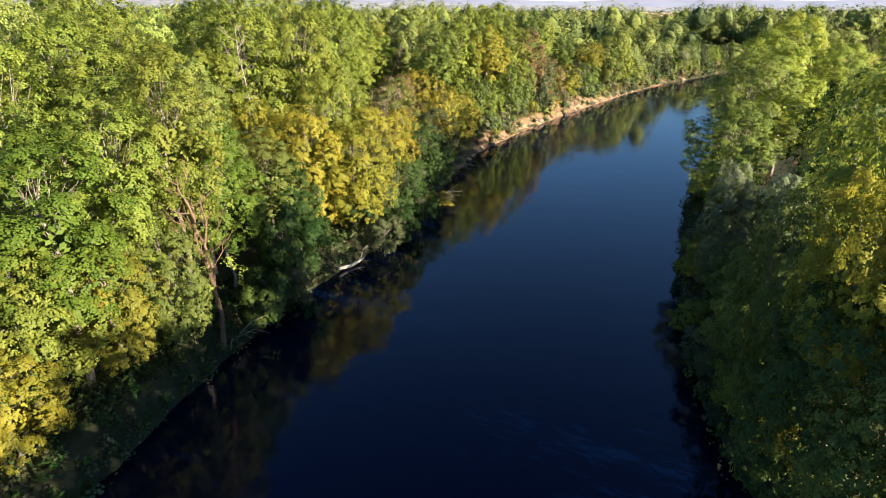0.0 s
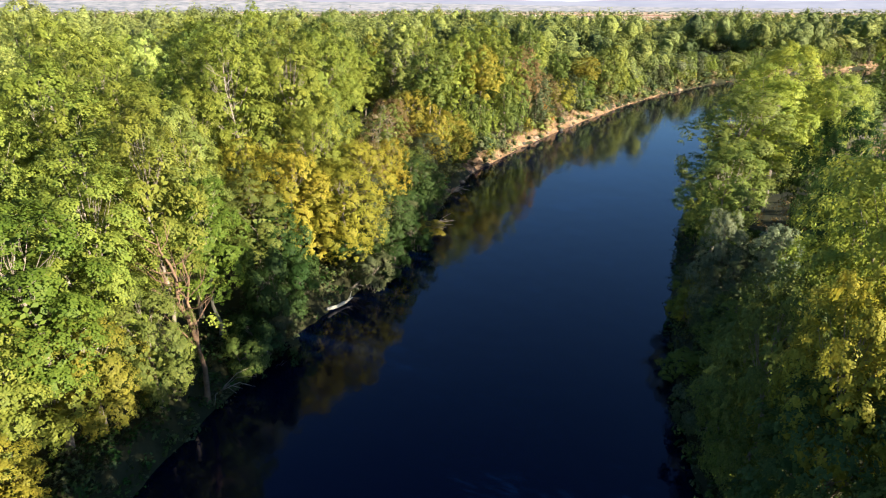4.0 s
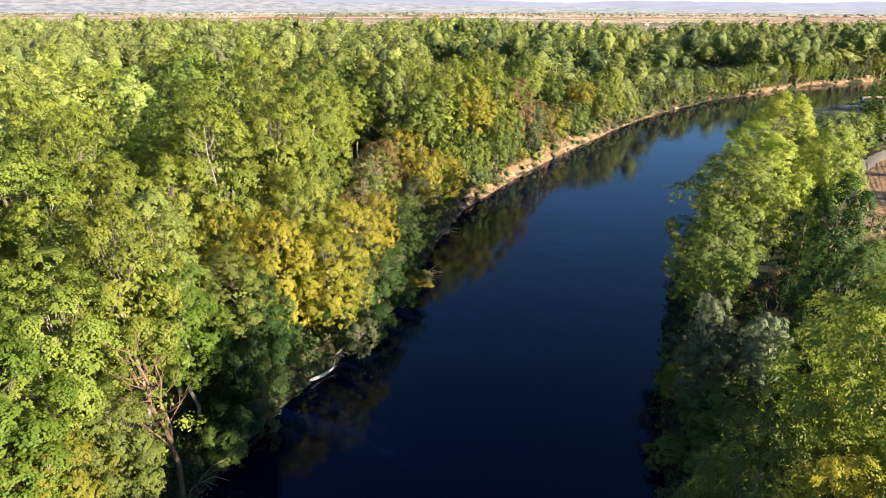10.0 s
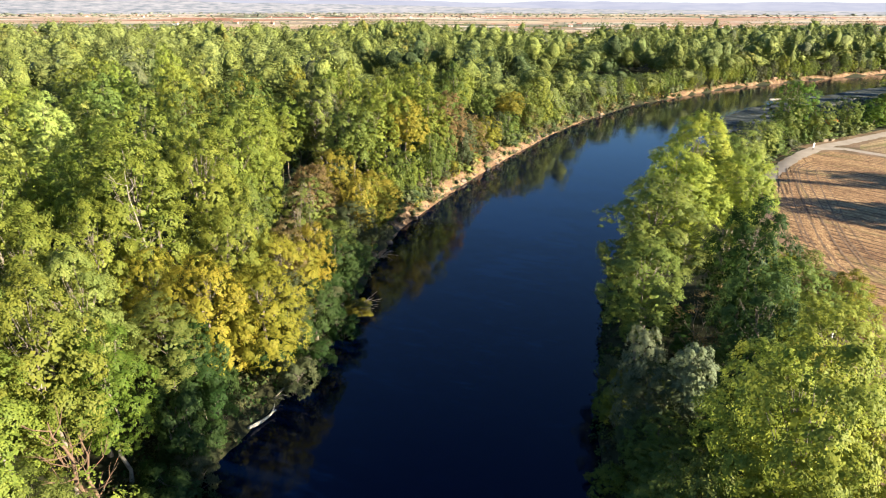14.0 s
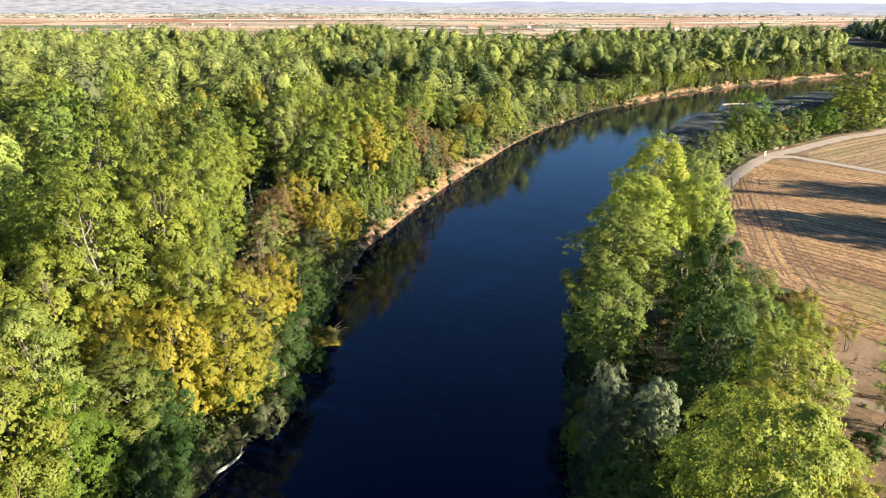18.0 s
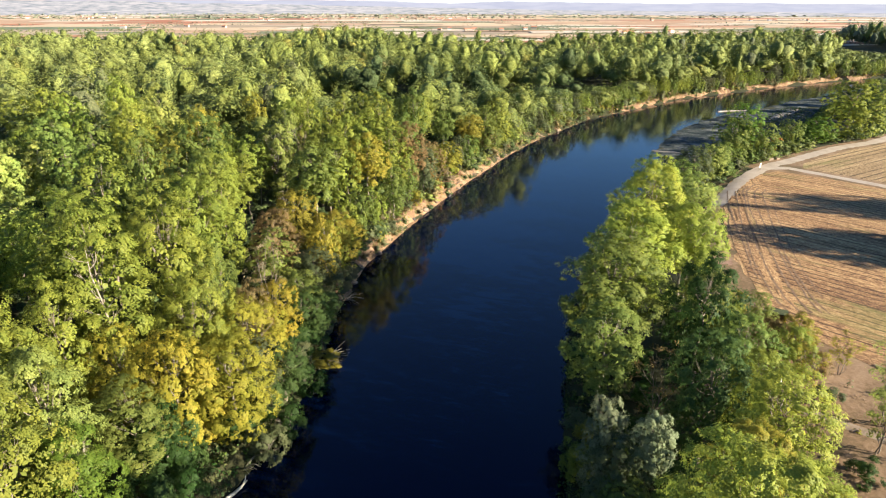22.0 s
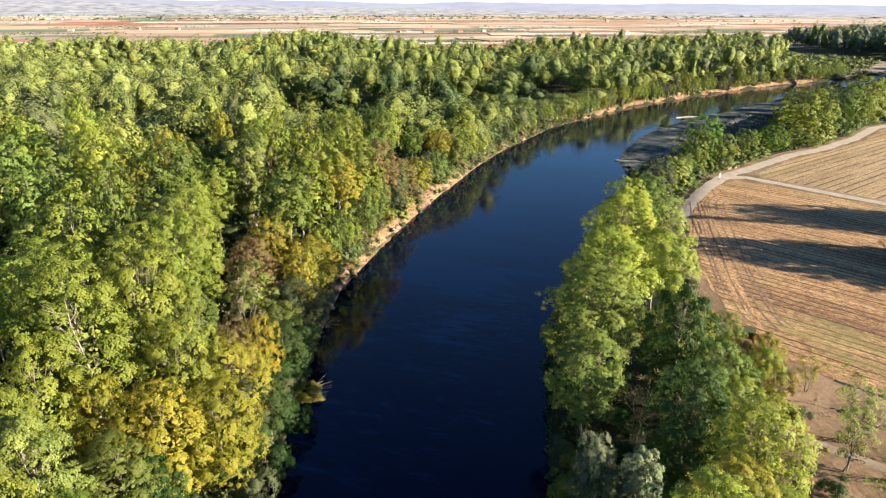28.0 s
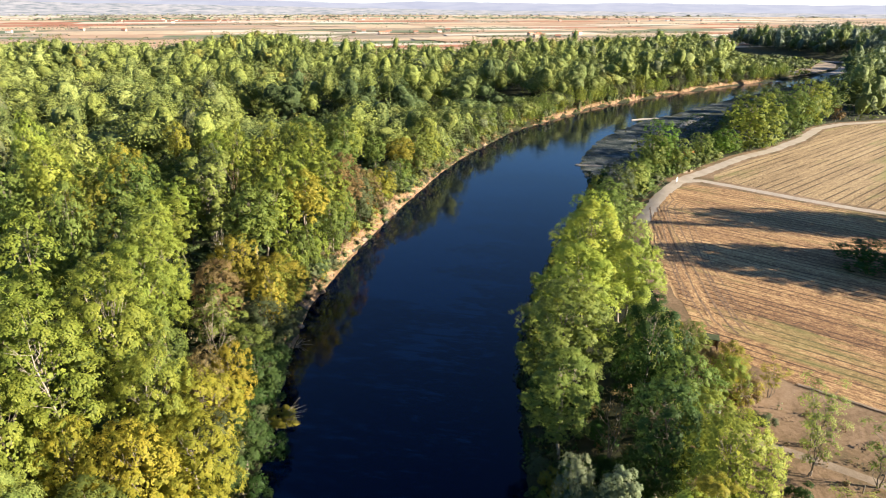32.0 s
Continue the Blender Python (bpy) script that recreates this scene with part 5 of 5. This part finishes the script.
for bx, by, n, reach, txt in ((4.2, 107.0, 11, 3.6, "tangle of bare grey twigs reaching over the water"), (0.6, 87.2, 16, 4.2, "pale drooping brush trailing into the river"), (-16.6, 46.5, 6, 3.4, "bare bent branches leaning over the bank"),
                              (-8.4, 66.6, 9, 2.8, "fallen grey branches at the water's edge"), (33.6, 168.5, 12, 4.2, "fallen grey branches at the water's edge"), (37.5, 174.5, 9, 3.6, "fallen grey branches at the water's edge"), (-15.4, 52.0, 7, 3.2, "bare bent branches leaning over the bank")):
    limbs = []
    foot = Vector((bx - 1.2, by - 0.3, max(0.3, ground_at(bx - 1.2, by - 0.3))))
    for k in range(n):
        a = wood.uniform(-1.5, 0.9)
        l = reach * wood.uniform(0.55, 1.0)
        rise = wood.uniform(0.1, 0.55) * l
        tip = foot + Vector((math.cos(a) * l, math.sin(a) * l, rise))
        mid = foot.lerp(tip, 0.5) + Vector((wood.uniform(-0.2, 0.2), wood.uniform(-0.2, 0.2), 0.16 * l))
        r = wood.uniform(0.025, 0.06)
        limbs.append(("branch", [tuple(foot), tuple(mid), tuple(tip)], [r, r * 0.7, r * 0.25]))
    branch("dead_branches", limbs, txt, "branches", PALE_BARK, 5, "dead branches on the shore")


# pale forked limbs that stand out of a tall crown in the left wood
def old_limbs(x, y, foot, low, top, seed, bark=PALE_BARK):
    """A thin pale trunk that forks again and again towards its top."""
    r = random.Random(seed)
    stem = [Vector((x, y, foot))]
    for k in range(1, 9):
        u = k / 8
        stem.append(Vector((x + r.uniform(-0.35, 0.35) - 0.8 * u, y - 1.5 * u + r.uniform(-0.3, 0.3), foot + (top - foot) * u)))
    parts = [("trunk", [tuple(v) for v in stem], [0.22 * (1 - k / 8) ** 0.8 + 0.025 for k in range(9)])]
    for k in range(13):
        u = low + (0.95 - low) * (k + 0.5) / 13
        i = u * 8
        a = stem[int(i)].lerp(stem[min(8, int(i) + 1)], i - int(i))
        turn, reach = k * 2.4 + r.uniform(-0.4, 0.4), r.uniform(1.6, 3.4) * (1.15 - 0.5 * u)
        tip = a + Vector((math.cos(turn) * reach, math.sin(turn) * reach * 0.7 - 0.5, reach * r.uniform(0.5, 1.0)))
        mid = a.lerp(tip, 0.5) + Vector((r.uniform(-0.2, 0.2), r.uniform(-0.2, 0.2), -0.12 * reach))
        g = 0.075 * (1.1 - 0.6 * u)
        parts.append(("limb", [tuple(a), tuple(mid), tuple(tip)], [g, g * 0.65, 0.012]))
        for _ in range(2):
            end = tip + Vector((r.uniform(-0.8, 0.8), r.uniform(-0.8, 0.5), r.uniform(0.0, 0.9)))
            parts.append(("twig", [tuple(mid), tuple(mid.lerp(end, 0.5) + Vector((0, 0, 0.1))), tuple(end)], [g * 0.45, g * 0.3, 0.008]))
    branch("bleached_limbs", parts, "bleached forked limbs of an old poplar, rising through green leaves", "tree", bark, 5)


old_limbs(-22.2, 74.2, 1.8, 0.5, 25.0, 4)
old_limbs(-29.0, 48.6, 1.8, 0.55, 17.0, 6)
old_limbs(-25.2, 58.8, 1.8, 0.50, 20.0, 9)
old_limbs(-18.3, 44.6, 6.5, 0.3, 15.6, 12, BROWN_BARK)


def boulder(x, y, z, s, seed, mat, label):
    bm = bmesh.new()
    bmesh.ops.create_icosphere(bm, subdivisions=2, radius=1.0)
    for v in bm.verts:
        k = 1 + 0.42 * noise.noise(v.co * 1.1 + Vector((seed * 3.1, 0, 0))) + 0.16 * noise.noise(v.co * 3.0 + Vector((0, seed, 0)))
        v.co = Vector((v.co.x * s[0], v.co.y * s[1], v.co.z * s[2])) * k
    me = bpy.data.meshes.new("boulder")
    bm.to_mesh(me)
    bm.free()
    me.materials.append(mat)
    ob = new("boulder", me)
    ob.matrix_basis = pose(x, y, z, 0, 0, seed * 57)
    return tagged(ob, label, "rock", "boulders along the bare bank")


p, n = along(LEFT[12:22], 7.4)
for k, ((x, y), (a, b)) in enumerate(zip(p, n)):
    s = wood.uniform(0.28, 0.8)
    o = wood.uniform(-0.5, 0.9)
    dark = wood.random() < 0.3
    boulder(x + a * o, y + b * o, 0.1 + s * 0.25 + max(0, o) * 0.6, (s * wood.uniform(0.9, 1.7), s, s * wood.uniform(0.6, 0.9)), k, DARK_ROCK if dark else ROCK,
            "dark wet boulder at the foot of the bank" if dark else "tan slumped boulder of hard earth on the bank")

WHITE = tinted("white_paint", (0.62, 0.62, 0.60))


def box_mesh(name, size, mat, parent, at, bevel=0.03, label=""):
    bm = bmesh.new()
    bmesh.ops.create_cube(bm, size=1.0)
    for v in bm.verts:
        v.co = Vector((v.co.x * size[0], v.co.y * size[1], v.co.z * size[2])) + Vector(at)
    bmesh.ops.bevel(bm, geom=bm.edges[:], offset=bevel, segments=2, affect='EDGES', profile=0.5)
    me = bpy.data.meshes.new(name)
    bm.to_mesh(me)
    bm.free()
    me.materials.append(mat)
    ob = new(name, me)
    ob.parent = parent
    return tagged(ob, label) if label else ob


def marker(name, x, y, turn, parts, label, category, group=""):
    root = new(name)
    root.matrix_basis = pose(x, y, ground_at(x, y) + 0.1, 0, 0, turn)
    for part_name, size, at, mat in parts:
        box_mesh(part_name, size, mat, root, at)
    return tagged(root, label, category, group)


marker("information_board", 124.6, 165.0, 40, [("panel", (1.5, 0.12, 1.3), (0, 0, 1.35), WHITE), ("post", (0.12, 0.12, 2.0), (-0.6, 0, 0.95), BARK), ("post", (0.12, 0.12, 2.0), (0.6, 0, 0.95), BARK)], "small white notice board beside the gravel track", "sign")
marker("marker_post", 55.5, 65.8, 10, [("post", (0.22, 0.22, 1.5), (0, 0, 0.7), WHITE), ("cap", (0.28, 0.28, 0.1), (0, 0, 1.5), WHITE)], "short white marker post at the field edge", "post")
marker("field_shelter", 65.8, 80.6, -38, [("roof", (3.2, 2.0, 0.14), (0, 0, 2.2), MOSS), ("wall", (3.0, 0.12, 1.9), (0, 0.9, 1.1), BROWN_BARK), ("wall", (0.12, 1.7, 1.9), (1.45, 0, 1.1), BROWN_BARK)]
       + [("post", (0.14, 0.14, 2.1), (px, py, 1.05), BROWN_BARK) for px in (-1.45, 1.45) for py in (-0.85, 0.8)], "small dark open wooden shelter with a mossy roof", "shelter")
for k, (x, y) in enumerate(((136.0, 175.6), (139.2, 176.8))):
    marker("stone_block", x, y, 20 + 9 * k, [("block", (2.2, 0.8, 0.7), (0, 0, 0.3), ROCK)], "grey stone block closing the track", "block", "stone blocks by the track")
for k in range(9):
    s = k / 8
    x, y = 63.6 + s * 22, 50.6 - s * 36
    marker("fence_post", x - 2.6, y - 1.6, k * 7, [("post", (0.12, 0.12, 1.1), (0, 0, 0.5), BARK)], "weathered wooden fence post beside the dirt track", "post", "fence posts by the track")

# the village and farms far across the plain
WALLS = [tinted("render_" + n, c) for n, c in (("cream", (0.46, 0.39, 0.32)), ("white", (0.55, 0.53, 0.50)), ("pink", (0.42, 0.31, 0.26)))]
TILES = tinted("roof_tiles", (0.40, 0.20, 0.13))
GLASS = tinted("window_panes", (0.06, 0.07, 0.08))
town = random.Random(31)


def house(x, y, w, d, h, turn, wall):
    root = new("house")
    root.matrix_basis = pose(x, y, ground_at(x, y) + 0.3, 0, 0, turn)
    mesh_object("wall", [(sx * w / 2, sy * d / 2, z) for z in (0, h) for sx, sy in ((-1, -1), (1, -1), (1, 1), (-1, 1))],
                [(0, 1, 5, 4), (1, 2, 6, 5), (2, 3, 7, 6), (3, 0, 4, 7)], wall, root)
    e, top = 0.6, h + d * 0.28
    v = [(-w / 2 - e, -d / 2 - e, h - 0.2), (w / 2 + e, -d / 2 - e, h - 0.2), (w / 2 + e, d / 2 + e, h - 0.2), (-w / 2 - e, d / 2 + e, h - 0.2), (-w / 2 - e, 0, top), (w / 2 + e, 0, top)]
    mesh_object("roof", v, [(0, 1, 5, 4), (2, 3, 4, 5), (1, 2, 5), (3, 0, 4)], TILES, root)
    for k in range(3):
        cx = -w * 0.3 + k * w * 0.3
        mesh_object("window", [(cx - 0.6, -d / 2 - 0.05, 1.4), (cx + 0.6, -d / 2 - 0.05, 1.4), (cx + 0.6, -d / 2 - 0.05, 2.9), (cx - 0.6, -d / 2 - 0.05, 2.9)], [(0, 1, 2, 3)], GLASS, root)
    return tagged(root, "distant rendered farmhouse with a tiled roof", "house", "houses across the plain")


for cx, cy, n, spread in ((90, 2250, 26, 260), (-900, 2500, 12, 200), (300, 1250, 8, 90), (520, 1050, 7, 70), (1500, 1900, 10, 160), (-300, 1500, 5, 90)):
    for _ in range(n):
        house(cx + town.gauss(0, spread), cy + town.gauss(0, spread * 0.35), town.uniform(6, 11), town.uniform(5, 8), town.uniform(3.0, 4.5), town.uniform(-25, 25), town.choice(WALLS))


# ---- farmland and hills in the distance ----
PARCELS = [tinted("parcel_" + n, c) for n, c in (("straw", (0.54, 0.40, 0.27)), ("tan", (0.44, 0.29, 0.19)), ("red_earth", (0.40, 0.18, 0.11)), ("pale", (0.62, 0.52, 0.41)), ("green", (0.17, 0.20, 0.12)), ("olive", (0.22, 0.20, 0.13)))]
far_rnd = random.Random(21)
yy = 700.0
while yy < 3300:
    depth = 30 + (yy - 600) * 0.07 * far_rnd.uniform(0.6, 1.5)
    xx = -0.85 * yy - 200
    while xx < 1.3 * yy + 200:
        wide = far_rnd.uniform(80, 300) * (0.6 + yy / 2000)
        if far_rnd.random() < 0.86 and not (yy < 830 and xx > -700 and yy + depth < 700):
            j = [far_rnd.uniform(-12, 12) for _ in range(4)]
            v = [(xx, yy + j[0], 0), (xx + wide - 6, yy + j[1], 0), (xx + wide - 6 + far_rnd.uniform(-30, 30), yy + depth - 4 + j[2], 0), (xx + far_rnd.uniform(-30, 30), yy + depth - 4 + j[3], 0)]
            z = 0.1 + far_rnd.random() * 0.3 + max(ground_at(a, b) for a, b, c in v)
            v = [(a, b, z) for a, b, c in v]
            ob = mesh_object("parcel", v, [(0, 1, 2, 3)], far_rnd.choices(PARCELS, (6, 4, 3, 5, 2, 2))[0])
            tagged(ob, "distant farm field lying between hedges", "field", "distant fields", "structure")
        xx += wide
    yy += depth
HEDGES = []
for _ in range(200):
    y = far_rnd.uniform(760, 3600)
    x = far_rnd.uniform(-0.85 * y - 100, 1.3 * y)
    n, slope = far_rnd.randrange(3, 34), far_rnd.uniform(-2, 2)
    for k in range(n):
        # farther hedges take paler tints, with the haze put into their colour
        HEDGES.append((x + k * 6 + far_rnd.uniform(-3, 3), y + far_rnd.uniform(-4, 4) + k * slope, far_rnd.uniform(2.5, 7), far_rnd.uniform(3, 5), far_rnd.choice(["green", "grey-green", "hazy blue-green"] if y < 1300 else ["hazy green", "hazy blue-green", "hazy green"])))
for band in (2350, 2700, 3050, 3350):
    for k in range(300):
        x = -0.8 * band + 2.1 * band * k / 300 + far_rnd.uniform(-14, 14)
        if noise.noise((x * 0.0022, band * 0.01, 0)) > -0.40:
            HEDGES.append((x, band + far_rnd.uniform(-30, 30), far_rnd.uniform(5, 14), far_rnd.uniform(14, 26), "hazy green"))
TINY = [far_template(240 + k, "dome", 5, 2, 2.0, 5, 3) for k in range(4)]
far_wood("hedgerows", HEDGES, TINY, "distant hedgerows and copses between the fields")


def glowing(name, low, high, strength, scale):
    """Hazy distance: a soft glow that stands in for hazy light, with faint patches."""
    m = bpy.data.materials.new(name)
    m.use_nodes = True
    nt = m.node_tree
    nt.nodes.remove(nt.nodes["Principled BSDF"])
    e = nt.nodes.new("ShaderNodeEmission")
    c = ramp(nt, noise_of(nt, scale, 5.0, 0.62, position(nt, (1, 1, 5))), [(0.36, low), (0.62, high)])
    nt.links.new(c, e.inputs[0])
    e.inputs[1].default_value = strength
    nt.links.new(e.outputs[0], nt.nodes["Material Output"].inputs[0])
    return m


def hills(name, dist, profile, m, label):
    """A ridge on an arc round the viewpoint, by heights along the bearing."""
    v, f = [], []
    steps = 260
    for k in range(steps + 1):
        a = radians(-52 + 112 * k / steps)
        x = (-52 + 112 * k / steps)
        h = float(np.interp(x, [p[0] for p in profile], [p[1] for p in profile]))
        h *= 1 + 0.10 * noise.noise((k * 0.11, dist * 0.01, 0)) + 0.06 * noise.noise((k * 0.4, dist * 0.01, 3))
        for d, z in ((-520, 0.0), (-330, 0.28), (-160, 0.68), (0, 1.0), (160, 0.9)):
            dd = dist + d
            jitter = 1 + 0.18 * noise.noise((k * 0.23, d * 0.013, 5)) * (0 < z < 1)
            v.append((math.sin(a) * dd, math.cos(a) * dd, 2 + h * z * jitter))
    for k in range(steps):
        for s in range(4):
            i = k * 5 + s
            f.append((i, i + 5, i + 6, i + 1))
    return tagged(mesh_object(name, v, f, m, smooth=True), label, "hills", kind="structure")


hills("backdrop_near", 3950, [(-52, 95), (-36, 80), (-25, 66), (-12, 58), (0, 44), (8, 34), (20, 22), (40, 16), (60, 12)], glowing("near_hill_haze", (0.40, 0.43, 0.47), (0.86, 0.80, 0.79), 0.28, 0.017), "low wooded hills with pale fields, their hazy light a glow")
hills("backdrop_far", 4650, [(-52, 150), (-38, 125), (-30, 100), (-20, 92), (-6, 74), (-1, 84), (6, 70), (11, 58), (15, 74), (21, 70), (26, 58), (33, 66), (44, 58), (60, 50)], glowing("far_hill_haze", (0.66, 0.68, 0.84), (0.78, 0.79, 0.92), 0.24, 0.006), "hills on the horizon with their bluish haze as a glow")
v, f = [], []
for k in range(81):
    a = radians(-60 + 125 * k / 80)
    for z in (0, 60, 140, 420):
        v.append((math.sin(a) * 4900, math.cos(a) * 4900, z))
for k in range(80):
    for s in range(3):
        i = k * 4 + s
        f.append((i, i + 4, i + 5, i + 1))
tagged(mesh_object("backdrop_sky", v, f, glowing("sky_haze", (0.97, 0.98, 1.0), (1.0, 1.0, 1.0), 0.29, 0.001)), "bright white haze of the sky over the horizon", "sky", kind="structure")
